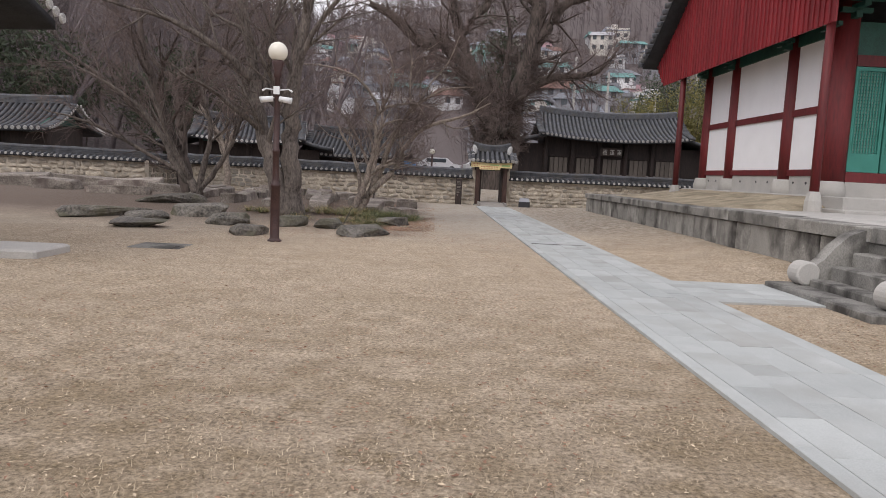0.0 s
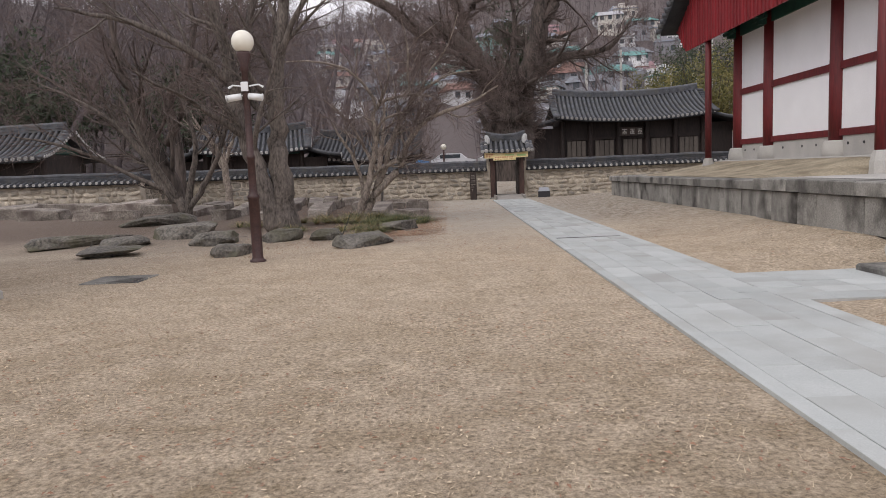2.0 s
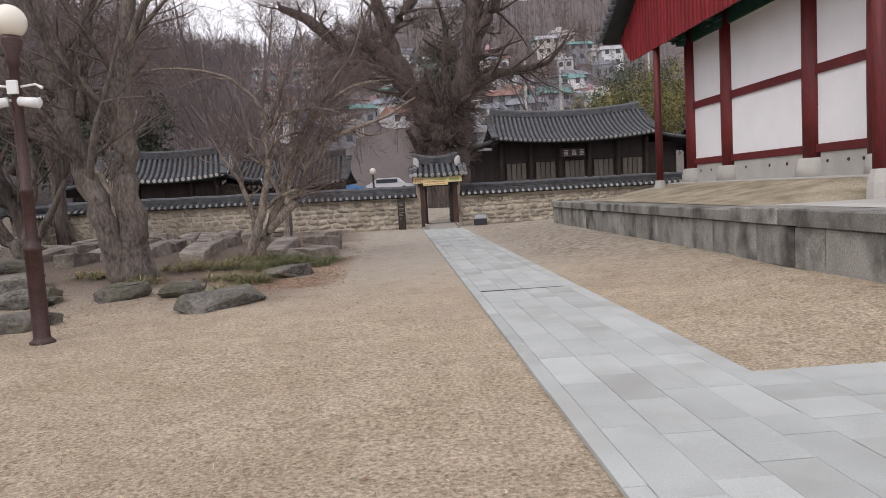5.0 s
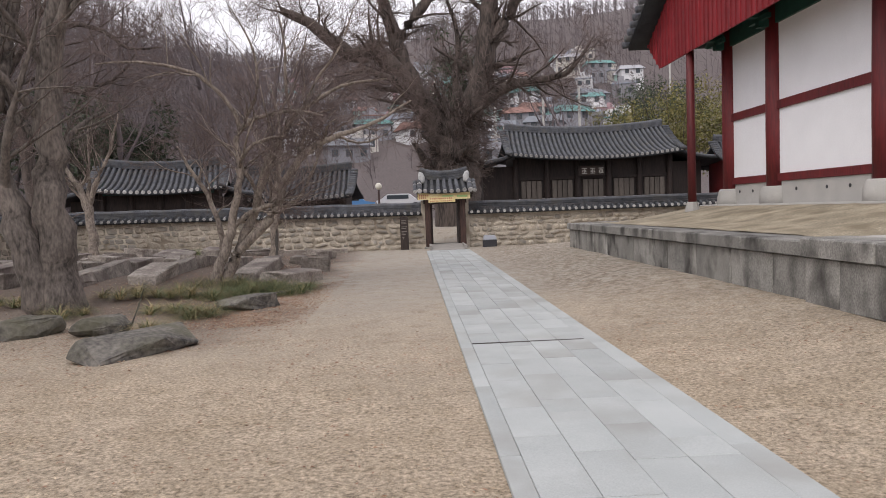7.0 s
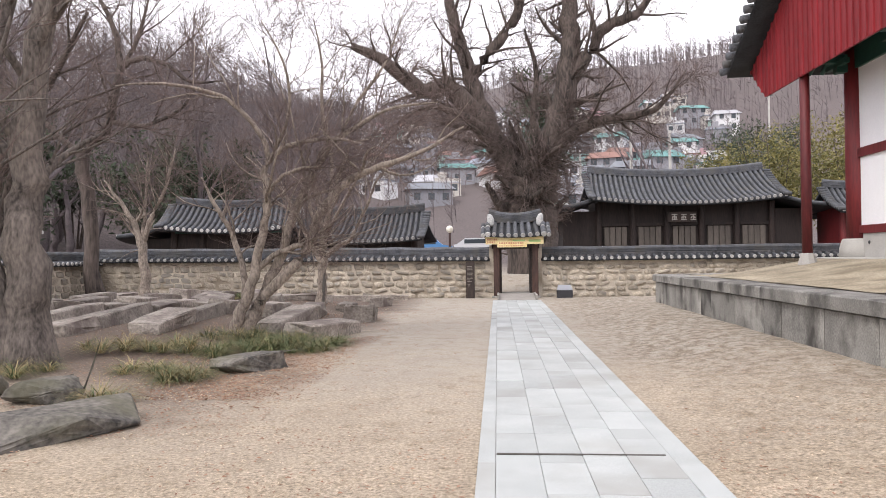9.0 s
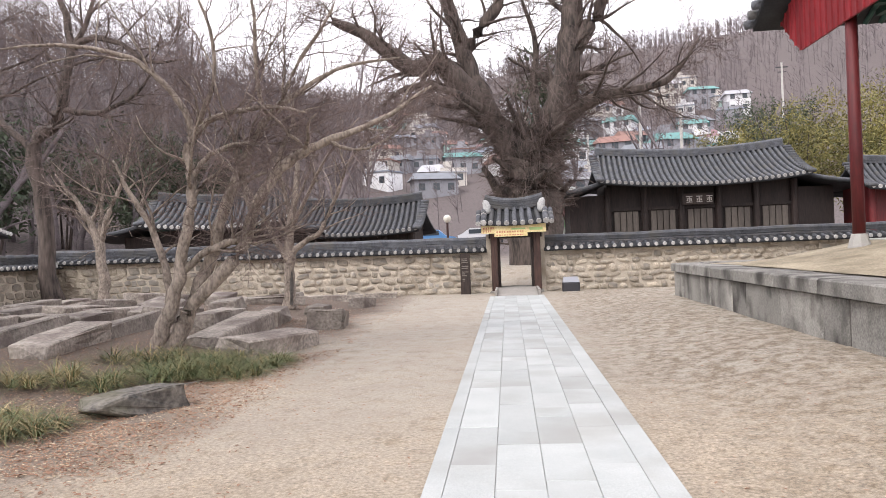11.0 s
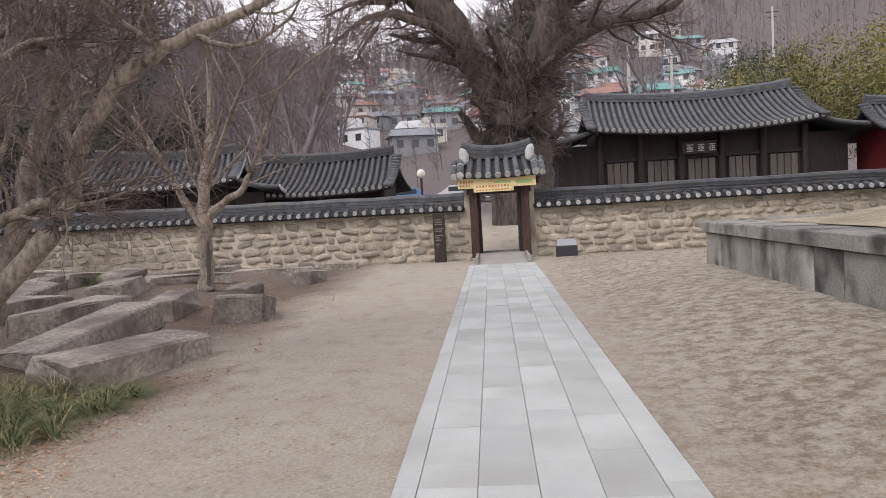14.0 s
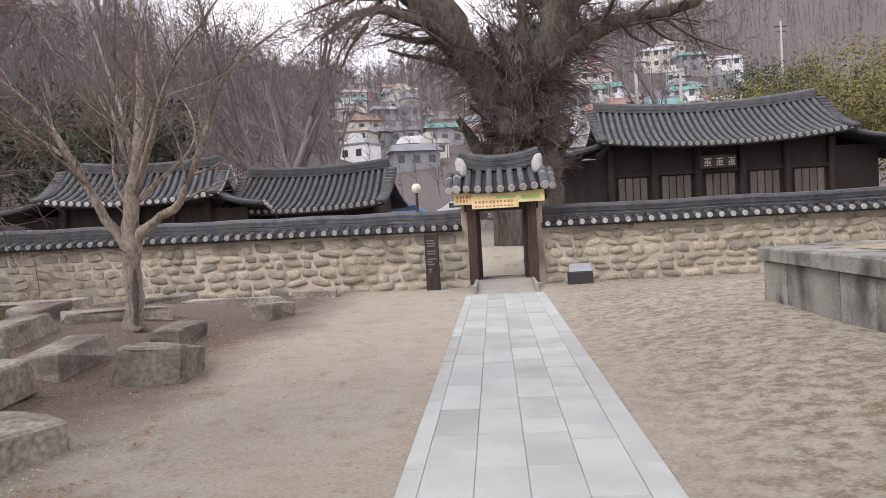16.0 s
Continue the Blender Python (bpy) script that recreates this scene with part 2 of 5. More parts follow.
# ---- mesh helpers ----
class Build:
    def __init__(self):
        self.v, self.f = [], []

    def add(self, verts, faces):
        o = len(self.v)
        self.v += [tuple(p) for p in verts]
        self.f += [tuple(i + o for i in f) for f in faces]

    def box(self, x0, y0, z0, x1, y1, z1, m=None, c=0.0):
        """A box with its upright and top edges chamfered by c."""
        if c <= 0:
            p = [(x0, y0, z0), (x1, y0, z0), (x1, y1, z0), (x0, y1, z0), (x0, y0, z1), (x1, y0, z1), (x1, y1, z1), (x0, y1, z1)]
            f = [(3, 2, 1, 0), (4, 5, 6, 7), (0, 1, 5, 4), (1, 2, 6, 5), (2, 3, 7, 6), (3, 0, 4, 7)]
        else:
            def ring(z, i):
                a = c
                return [(x0 + a + i, y0 + i, z), (x1 - a - i, y0 + i, z), (x1 - i, y0 + a + i, z), (x1 - i, y1 - a - i, z), (x1 - a - i, y1 - i, z), (x0 + a + i, y1 - i, z), (x0 + i, y1 - a - i, z), (x0 + i, y0 + a + i, z)]
            p = ring(z0, 0) + ring(z1 - c, 0) + ring(z1, c * 0.9)
            f = [tuple(range(7, -1, -1)), tuple(range(16, 24))]
            for k in (0, 8):
                f += [(k + i, k + (i + 1) % 8, k + 8 + (i + 1) % 8, k + 8 + i) for i in range(8)]
        if m is not None:
            p = [m @ Vector(q) for q in p]
        self.add(p, f)

    def tube(self, pts, radii, n=8, caps=True):
        pts = [Vector(p) for p in pts]
        o, up = len(self.v), Vector((0.31, 0.17, 0.93))
        for i, p in enumerate(pts):
            d = (pts[min(i + 1, len(pts) - 1)] - pts[max(i - 1, 0)])
            d = d.normalized() if d.length > 1e-6 else Vector((0, 0, 1))
            a = d.cross(up if abs(d.dot(up)) < 0.95 else Vector((1, 0, 0))).normalized()
            c = d.cross(a)
            for k in range(n):
                t = 2 * math.pi * k / n
                self.v.append(tuple(p + radii[i] * (math.cos(t) * a + math.sin(t) * c)))
        for i in range(len(pts) - 1):
            for k in range(n):
                self.f.append((o + i * n + k, o + i * n + (k + 1) % n, o + (i + 1) * n + (k + 1) % n, o + (i + 1) * n + k))
        if caps:
            self.f.append(tuple(o + k for k in range(n - 1, -1, -1)))
            self.f.append(tuple(o + (len(pts) - 1) * n + k for k in range(n)))

    def lathe(self, prof, x=0, y=0, n=16):
        self.tube([(x, y, z) for r, z in prof], [r for r, z in prof], n)

    def mesh(self, name, material, smooth=False):
        me = bpy.data.meshes.new(name)
        me.from_pydata(self.v, [], self.f)
        me.materials.append(material)
        if smooth:
            me.polygons.foreach_set("use_smooth", [True] * len(me.polygons))
        me.update()
        return me

    def ob(self, name, material, parent=None, smooth=False):
        o = new(name, self.mesh(name, material, smooth))
        o.parent = parent
        return o


def boxes(name, material, items, parent=None, c=0.0):
    b = Build()
    for it in items:
        b.box(*it, c=c)
    return b.ob(name, material, parent)


def pieces(name, material, meshes, mats, parent, near, rest_name=None):
    """Pieces as objects on shared meshes where near(m) holds; the others joined into one part."""
    rest, made = Build(), 0
    for k, m in enumerate(mats):
        me = meshes[k % len(meshes)]
        if near(m) and made < 300:
            o = new(name, me)
            o.parent, o.matrix_basis = parent, m
            made += 1
        else:
            rest.add([m @ v.co for v in me.vertices], [tuple(p.vertices) for p in me.polygons])
    if rest.v:
        o = rest.ob(rest_name or (name + "s_far"), material, parent)
        tagged(o, kind="stuff")


def smoothstep(a, b, x):
    t = max(0.0, min(1.0, (x - a) / (b - a)))
    return t * t * (3 - 2 * t)


def height(x, y):
    """Ground height: level court, banked at terrace and garden, wooded hill beyond the wall."""
    h = 0.21 * smoothstep(3.6, 5.9, x) * (1 - smoothstep(29, 32, y)) * smoothstep(9.6, 11.5, y)
    h += 0.3 * smoothstep(-0.9, -3.2, x) * smoothstep(15.2, 19.5, y) * (1 - smoothstep(28.5, 31.8, y))
    if y > 33.2:
        h += 0.65 * smoothstep(33.4, 36.5, y) + 0.6 * smoothstep(36, 60, y)
        d = max(0.0, y - 62)
        h += (88 - 24 * smoothstep(40, -60, x)) * smoothstep(0, 330, d) + 0.02 * d
        h += 17 * smoothstep(-10, -62, x) * smoothstep(46, 96, y) * (1 - smoothstep(130, 280, y))
    h += 14 * smoothstep(-26, -110, x) * smoothstep(-10, 40, y) * (1 - 0.5 * smoothstep(90, 200, y))
    h += 12 * smoothstep(60, 160, x) * smoothstep(40, 120, y)
    if y > 70:
        h += 3.5 * noise.noise(Vector((x * 0.012, y * 0.012, 0.3))) * smoothstep(70, 160, y)
    if -16 < x < 8 and -6 < y < 33:
        h += 0.02 * noise.noise(Vector((x * 0.7, y * 0.7, 0))) * (0 if 1.5 < x < 3.9 else 1)
    return h


# ---- ground: one sheet to the horizon ----
def axis(lo, hi, near_lo, near_hi, step, grow=1.12):
    out, s, x = [], step, near_lo
    while x < near_hi:
        out.append(x)
        x += step
    while x < hi:
        out.append(x)
        s *= grow
        x += s
    out.append(hi)
    s, x, low = step, near_lo, []
    while x > lo:
        s *= grow
        x -= s
        low.append(max(x, lo))
    return low[::-1] + out


gx, gy = axis(-900, 900, -14, 12, 0.4), axis(-300, 1400, -4, 36, 0.4, 1.1)
gb = Build()
gb.v = [(x, y, height(x, y)) for y in gy for x in gx]
nx = len(gx)
gb.f = [(j * nx + i, j * nx + i + 1, (j + 1) * nx + i + 1, (j + 1) * nx + i) for j in range(len(gy) - 1) for i in range(nx - 1)]
tagged(gb.ob("ground", GROUND, smooth=True), "dry straw-coloured lawn and bare soil of the courtyard, rising to wooded hill", "ground", kind="structure")


# ---- tiled roof slopes ----
def roof_slope(parent, e0, e1, r0, r1, spacing, radius, sag=0.0, lift=0.0, ridge_lift=0.0, segs=6, thick=0.06, caps=True, tile_name="cover_tiles", single=False):
    e0, e1, r0, r1 = (Vector(p) for p in (e0, e1, r0, r1))

    def S(u, v):
        p = e0.lerp(e1, u).lerp(r0.lerp(r1, u), v)
        q = (2 * u - 1) ** 2
        p.z += -sag * 4 * v * (1 - v) + lift * q * (1 - v) + ridge_lift * q * v
        return p

    nu = max(2, int((e1 - e0).length / 0.4))
    pan = Build()
    for dz in (0, -thick):
        pan.v += [tuple(S(i / nu, j / segs) + Vector((0, 0, dz))) for j in range(segs + 1) for i in range(nu + 1)]
    w, o = nu + 1, (nu + 1) * (segs + 1)
    for j in range(segs):
        for i in range(nu):
            a = j * w + i
            pan.f.append((a, a + 1, a + w + 1, a + w))
            pan.f.append((o + a, o + a + w, o + a + w + 1, o + a + 1))
    for i in range(nu):
        pan.f.append((i, o + i, o + i + 1, i + 1))
    for j in range(segs):
        a, c = j * w, j * w + nu
        pan.f.append((a, a + w, o + a + w, o + a))
        pan.f.append((c, o + c, o + c + w, c + w))
    # pans darker than the cover tiles, groove shade painted in
    pan.ob("pan_tiles", SHADEDPAN, parent, True)
    n = max(1, round((e1 - e0).length / spacing))
    tb, cb = Build(), Build()
    for k in range(n):
        u = (k + 0.5) / n
        one = Build() if single else tb
        one.tube([S(u, v / segs) + Vector((0, 0, radius * 0.35)) for v in range(segs + 1)], [radius * (1.0 + 0.08 * (v % 2)) for v in range(segs + 1)], 8)
        if single:
            one.ob("cover_tile", TILE, parent, True)
        if caps:
            p, d = S(u, 0), (S(u, 0) - S(u, 0.1)).normalized()
            cb.tube([p + Vector((0, 0, radius * 0.35)) - d * 0.01, p + Vector((0, 0, radius * 0.35)) + d * 0.025], [radius * 1.12, radius * 1.05], 10)
    if not single:
        tagged(tb.ob(tile_name, TILE, parent, True), kind="stuff")
    if caps:
        tagged(cb.ob("tile_end_caps", TILECAP, parent), kind="stuff")
    return S


def ridge_stack(parent, pts, width, layers, lh=0.05, name="ridge"):
    """A ridge of flat tiles laid in layers, following the points."""
    b = Build()
    for k in range(layers):
        wdt = width * (1 - 0.06 * k) * (1.0 if k % 2 == 0 else 0.82)
        for p, q in zip(pts[:-1], pts[1:]):
            p, q = Vector(p), Vector(q)
            d = (q - p)
            s = d.cross(Vector((0, 0, 1))).normalized() * (wdt / 2)
            z0, z1 = Vector((0, 0, k * lh)), Vector((0, 0, (k + 1) * lh - 0.008))
            b.add([p - s + z0, p + s + z0, q + s + z0, q - s + z0, p - s + z1, p + s + z1, q + s + z1, q - s + z1],
                  [(0, 1, 2, 3), (7, 6, 5, 4), (0, 4, 5, 1), (1, 5, 6, 2), (2, 6, 7, 3), (3, 7, 4, 0)])
    top = layers * lh
    b.tube([Vector(p) + Vector((0, 0, top)) for p in pts], [width * 0.36] * len(pts), 8)
    return b.ob(name, TILE, parent)


def arc(p, q, lift, n=10, sag=0.0):
    p, q = Vector(p), Vector(q)
    return [p.lerp(q, i / n) + Vector((0, 0, lift * (2 * i / n - 1) ** 2)) for i in range(n + 1)]


# ---- trees ----
def rand_dir(r):
    while True:
        d = Vector((r.uniform(-1, 1), r.uniform(-1, 1), r.uniform(-1, 1)))
        if 0.1 < d.length < 1:
            return d.normalized()


def curve_branch(r, p, d, length, rad, up, wobble, n):
    pts, rads, d = [Vector(p)], [rad], Vector(d).normalized()
    for i in range(n):
        d = (d + rand_dir(r) * wobble + Vector((0, 0, up))).normalized()
        pts.append(pts[-1] + d * length / n)
        rads.append(rad * (1 - 0.75 * (i + 1) / n))
    return pts, rads


def grow(r, wood, twigs, pts, rads, level, opts):
    """Side branches along a limb, down to fine twigs."""
    length = sum((b - a).length for a, b in zip(pts[:-1], pts[1:]))
    count = opts["count"][level]
    for k in range(count):
        f = opts["start"][level] + (1 - opts["start"][level]) * (k + r.random()) / count
        x = f * (len(pts) - 1)
        i = min(int(x), len(pts) - 2)
        p = pts[i].lerp(pts[i + 1], x - i)
        rad = (rads[i] * (1 - x + i) + rads[i + 1] * (x - i))
        d0 = (pts[i + 1] - pts[i]).normalized()
        side = rand_dir(r)
        side = (side - d0 * side.dot(d0)).normalized()
        a = r.uniform(*opts["angle"])
        d = d0 * math.cos(a) + side * math.sin(a)
        ln = opts["len"][level] * r.uniform(0.6, 1.25) * (1 - 0.35 * f)
        rb = max(opts["min"], rad * opts["ratio"] * r.uniform(0.7, 1.1))
        n = opts.get("segs", (6, 5, 3))[min(level, 2)]
        bp, br = curve_branch(r, p, d, ln, rb, opts["up"], opts["wobble"], n)
        if bp[-1].z < 0.45 and bp[-1].z < p.z:
            continue
        last = level == len(opts["count"]) - 1
        thin = last or rb < opts.get("thin", 0.012)
        (twigs if thin else wood).tube(bp, br, 3 if thin else (6 if rb > 0.03 else 4), False)
        if not last:
            grow(r, wood, twigs, bp, br, level + 1, opts)


def smooth_path(pts, rads, n=4):
    """Catmull-Rom through a few limb points, with a little gnarl."""
    pts = [Vector(p) for p in pts]
    out, ro = [], []
    for i in range(len(pts) - 1):
        a, b, c, d = pts[max(i - 1, 0)], pts[i], pts[i + 1], pts[min(i + 2, len(pts) - 1)]
        for k in range(n):
            t = k / n
            jit = Vector([rng.uniform(-1, 1) for _ in range(3)]) * (min(0.3 * rads[i], 0.09) if 0 < i + k else 0)
            out.append(jit + 0.5 * (2 * b + (c - a) * t + (2 * a - 5 * b + 4 * c - d) * t * t + (3 * b - a - 3 * c + d) * t ** 3))
            ro.append((rads[i] * (1 - t) + rads[i + 1] * t) * rng.uniform(0.94, 1.06))
    return out + [pts[-1]], ro + [rads[-1]]


def bare_tree(name, limbs, opts, bark, label, seed, twig=None, base=None, group=""):
    r = random.Random(seed)
    root = new(name)
    base = Vector(base if base else limbs[0][0][0])
    root.location = base
    wood, twigs = Build(), Build()
    for k, (pts, rads) in enumerate(limbs):
        sp, sr = smooth_path([Vector(p) - base for p in pts], rads)
        if k == 0:
            sr[0] *= 1.45
            sr[1] *= 1.12
        wood.tube(sp, sr, opts.get("sides", 12))
        grow(r, wood, twigs, sp, sr, 0, opts)
    wood.ob("trunk", bark, root, True)
    t = twigs.ob("twigs", twig or TWIG, root)
    tagged(root, label, "tree", group)
    tagged(t, kind="stuff")
    return root


SHRUBBY = dict(count=(9, 6, 5), start=(0.4, 0.2, 0.15), angle=(0.4, 1.0), len=(1.5, 0.8, 0.42), min=0.0035, ratio=0.5, up=0.07, wobble=0.22)

# ---- boundary wall ----
def stone_mesh(name, r, flat=0.25):
    bm = bmesh.new()
    bmesh.ops.create_icosphere(bm, subdivisions=1, radius=1.0)
    for v in bm.verts:
        p = v.co
        q = Vector([math.copysign(abs(c) ** 0.55, c) for c in p])
        q = q * r.uniform(0.86, 1.08)
        v.co = Vector((q.x * 0.5, q.y * 0.5, q.z * 0.5))
    me = bpy.data.meshes.new(name)
    bm.to_mesh(me)
    bm.free()
    me.polygons.foreach_set("use_smooth", [True] * len(me.polygons))
    me.materials.append(STONE)
    return me


STONES = [stone_mesh("wall_stone", rng) for _ in range(9)]


def stone_wall(name, x0, y0, x1, y1, z0, body, label, near_lo, near_hi, dz0=0.0, dz1=0.0):
    """Rubble wall from one end to the other, with a tiled coping. dz: rise of each end."""
    root = new(name)
    ln = math.hypot(x1 - x0, y1 - y0)
    root.matrix_world = pose(x0, y0, 0, 0, 0, math.degrees(math.atan2(y1 - y0, x1 - x0)))
    top = lambda x: z0 + body + dz0 + (dz1 - dz0) * x / ln
    b = Build()
    n = 24
    for i in range(n + 1):
        x = ln * i / n
        t = top(x)
        b.v += [(x, 0, z0 - 0.3), (x, 0.42, z0 - 0.3), (x, 0.42, t), (x, 0, t)]
    for i in range(n):
        a = i * 4
        b.f += [(a, a + 4, a + 7, a + 3), (a + 3, a + 7, a + 6, a + 2), (a + 2, a + 6, a + 5, a + 1)]
    b.f += [(0, 3, 2, 1), (n * 4, n * 4 + 1, n * 4 + 2, n * 4 + 3)]
    b.ob("mortar_core", MORTAR, root)
    mats = []
    z = z0 - 0.02
    while z < z0 + body - 0.1:
        h = rng.uniform(0.15, 0.25)
        x = rng.uniform(0, 0.2)
        while x < ln - 0.1:
            w = rng.uniform(0.18, 0.56)
            hh = h * rng.uniform(0.8, 1.3)
            if z + hh < top(x) + 0.02:
                m = Matrix.Translation((x + w / 2, 0.03, z + h / 2 + rng.uniform(-0.02, 0.02))) @ Euler((rng.uniform(-.1, .1), rng.uniform(-.26, .26), rng.uniform(-.12, .12))).to_matrix().to_4x4() @ Matrix.Diagonal((w * 1.03, rng.uniform(0.12, 0.19), hh * 1.0, 1))
                mats.append(m)
            x += w
        z += h
    pieces("stone", STONE, STONES, mats, root, lambda m: near_lo < m.translation.x + 0 < near_hi, "stones_far")
    # coping: two short tiled slopes on a row of flat tiles, and a stacked ridge
    eave, rise, out = -0.02, 0.07, 0.2
    n = 24
    e = lambda x, y, z: (x, y, top(x) + z)
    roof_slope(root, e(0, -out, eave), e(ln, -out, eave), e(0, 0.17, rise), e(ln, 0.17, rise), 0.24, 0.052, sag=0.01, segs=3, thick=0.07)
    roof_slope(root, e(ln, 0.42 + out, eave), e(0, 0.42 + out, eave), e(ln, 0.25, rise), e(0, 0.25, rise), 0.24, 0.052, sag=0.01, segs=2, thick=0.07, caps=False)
    ridge_stack(root, [e(ln * i / 30, 0.21, rise - 0.03 + 0.012 * math.sin(i * 1.7)) for i in range(31)], 0.27, 6, 0.042)
    tagged(root, label, "wall", kind="structure")
    return root


WALL_Y = 32.62
stone_wall("wall_north_west", -12.2, WALL_Y - 0.1, 1.86, WALL_Y, 0.0, 1.3, "rubble stone boundary wall with grey tiled coping", 7.2, 14.2, dz0=0.1)
stone_wall("wall_north_east", 3.56, WALL_Y, 30, WALL_Y + 0.6, 0.0, 1.28, "rubble stone boundary wall with grey tiled coping", -1, 6.4)
stone_wall("wall_west", -40, 28.3, -11.6, 28.3, 0.05, 1.32, "stepped-forward rubble stone wall with tiled coping", 22, 28.4, dz0=0.25)
stone_wall("wall_return", -11.72, 28.75, -11.72, 32.5, 0.0, 1.3, "rubble return joining two lengths of stone wall", -9, -8)


# ---- gate ----
def gate():
    root = new("wall_gate")
    root.location = (2.72, 32.75, 0)
    for sx in (-1, 1):
        b = Build()
        b.box(sx * 0.63 - 0.1, -0.42, 0.06, sx * 0.63 + 0.1, -0.22, 1.78, c=0.012)
        b.ob("post", POSTWOOD, root)
        b = Build()
        b.box(sx * 0.63 - 0.1, 0.25, 0.06, sx * 0.63 + 0.1, 0.45, 1.78, c=0.012)
        b.ob("post", POSTWOOD, root)
        b = Build()
        b.box(sx * 0.63 - 0.16, -0.48, -0.05, sx * 0.63 + 0.16, -0.16, 0.06, c=0.02)
        b.ob("post_base", OLDGRANITE, root)
        b = Build()
        b.box(sx * 0.63 - 0.16, 0.19, -0.05, sx * 0.63 + 0.16, 0.51, 0.06, c=0.02)
        b.ob("post_base", OLDGRANITE, root)
        b = Build()
        b.box(sx * 0.80 - 0.07, -0.15, 0, sx * 0.80 + 0.07, 0.3, 1.75)
        b.ob("jamb_plaster", MORTAR, root)
    b = Build()
    b.box(-0.78, -0.38, 1.62, 0.78, -0.26, 1.8, c=0.01)
    b.box(-0.78, 0.29, 1.62, 0.78, 0.41, 1.8, c=0.01)
    b.box(-0.53, -0.24, 0.1, -0.46, 0.2, 1.62)
    b.box(0.46, -0.24, 0.1, 0.53, 0.2, 1.62)
    b.ob("lintel", DARKWOOD, root)
    # two open door leaves folded inward
    for sx in (-1, 1):
        leaf = Build()
        for k in range(4):
            leaf.box(sx * 0.5 - 0.02, 0.42 + k * 0.13, 0.16, sx * 0.5 + 0.02, 0.54 + k * 0.13, 1.55, c=0.005)
        leaf.box(sx * 0.5 - 0.035, 0.42, 0.4, sx * 0.5 + 0.035, 0.93, 0.47)
        leaf.box(sx * 0.5 - 0.035, 0.42, 1.25, sx * 0.5 + 0.035, 0.93, 1.32)
        leaf.ob("door_leaf", GREYWOOD, root)
    b = Build()
    for k in range(9):
        b.box(-0.96 + k * 0.24 - 0.035, -0.66, 1.9, -0.96 + k * 0.24 + 0.035, 0.75, 1.97)
    b.box(-0.98, -0.42, 1.8, 0.98, 0.5, 1.9)
    b.ob("rafters", DARKWOOD, root)
    roof_slope(root, (-1.05, -0.78, 2.02), (1.05, -0.78, 2.02), (-0.98, 0.02, 2.5), (0.98, 0.02, 2.5), 0.235, 0.07, sag=0.05, lift=0.07, segs=5, single=True)
    roof_slope(root, (1.05, 0.82, 2.02), (-1.05, 0.82, 2.02), (0.98, 0.04, 2.5), (-0.98, 0.04, 2.5), 0.235, 0.07, sag=0.05, lift=0.07, segs=5, single=True)
    ridge_stack(root, arc((-0.86, 0.03, 2.47), (0.86, 0.03, 2.47), 0.14), 0.26, 5, 0.052)
    for sx in (-1, 1):
        b = Build()
        b.tube([(sx * 0.8, -0.16, 2.36), (sx * 0.81, -0.16, 2.42), (sx * 0.81, -0.15, 2.6), (sx * 0.85, -0.12, 2.72), (sx * 0.88, -0.1, 2.78)], [0.1, 0.125, 0.12, 0.09, 0.03], 7)
        b.ob("ridge_end_plaster", LIME, root, True)
        b = Build()
        for k, (y, z) in enumerate(((-0.72, 2.1), (-0.5, 2.2), (-0.28, 2.34))):
            b.tube([(sx * 0.9, y - 0.12, z - 0.02), (sx * 0.9, y + 0.14, z + 0.12)], [0.09, 0.09], 8)
            b.tube([(sx * 1.06, y - 0.1, z - 0.04), (sx * 1.06, y + 0.14, z + 0.1)], [0.075, 0.075], 8)
        b.ob("verge_tiles", TILE, root, True)
        b = Build()
        for k, (y, z) in enumerate(((-0.72, 2.1), (-0.5, 2.2), (-0.28, 2.34))):
            b.tube([(sx * 0.9, y - 0.145, z - 0.03), (sx * 0.9, y - 0.12, z - 0.02)], [0.085, 0.09], 10)
            b.tube([(sx * 1.06, y - 0.125, z - 0.05), (sx * 1.06, y - 0.1, z - 0.04)], [0.07, 0.075], 10)
        tagged(b.ob("verge_tile_ends", TILECAP, root), kind="stuff")
    tagged(root, "small wooden wall gate with tiled roof, doors standing open", "gate")
    ban = new("banner")
    ban.location = (2.72, 32.1, 1.7)
    boxes("cloth", BANNER, [(-0.98, -0.012, 0.06, 0.9, 0.0, 0.3), (-0.6, -0.03, -0.04, 0.36, -0.018, 0.27)], ban)
    r = random.Random(3)
    marks, greens = Build(), Build()
    for k in range(13):
        x = -0.92 + k * 0.068
        for j in range(2):
            if x + 0.05 > -0.6 and j == 0:
                continue
            marks.box(x, -0.0165, 0.1 + j * 0.085, x + r.uniform(0.025, 0.05), -0.013, 0.16 + j * 0.085)
    for k in range(11):
        x = -0.54 + k * 0.075
        marks.box(x, -0.0345, -0.01, x + r.uniform(0.03, 0.055), -0.031, 0.02)
        marks.box(x, -0.0345, 0.07, x + r.uniform(0.03, 0.055), -0.031, 0.12)
    greens.box(-0.1, -0.0345, 0.15, 0.3, -0.031, 0.2)
    greens.box(0.42, -0.0165, 0.12, 0.8, -0.013, 0.2)
    tagged(marks.ob("print_lines", INK_RED, ban), kind="stuff")
    greens.ob("green_print", INK_GREEN, ban)
    tagged(ban, "faded yellow printed cloth banner hung under gate eaves", "banner")
    ramp_b = Build()
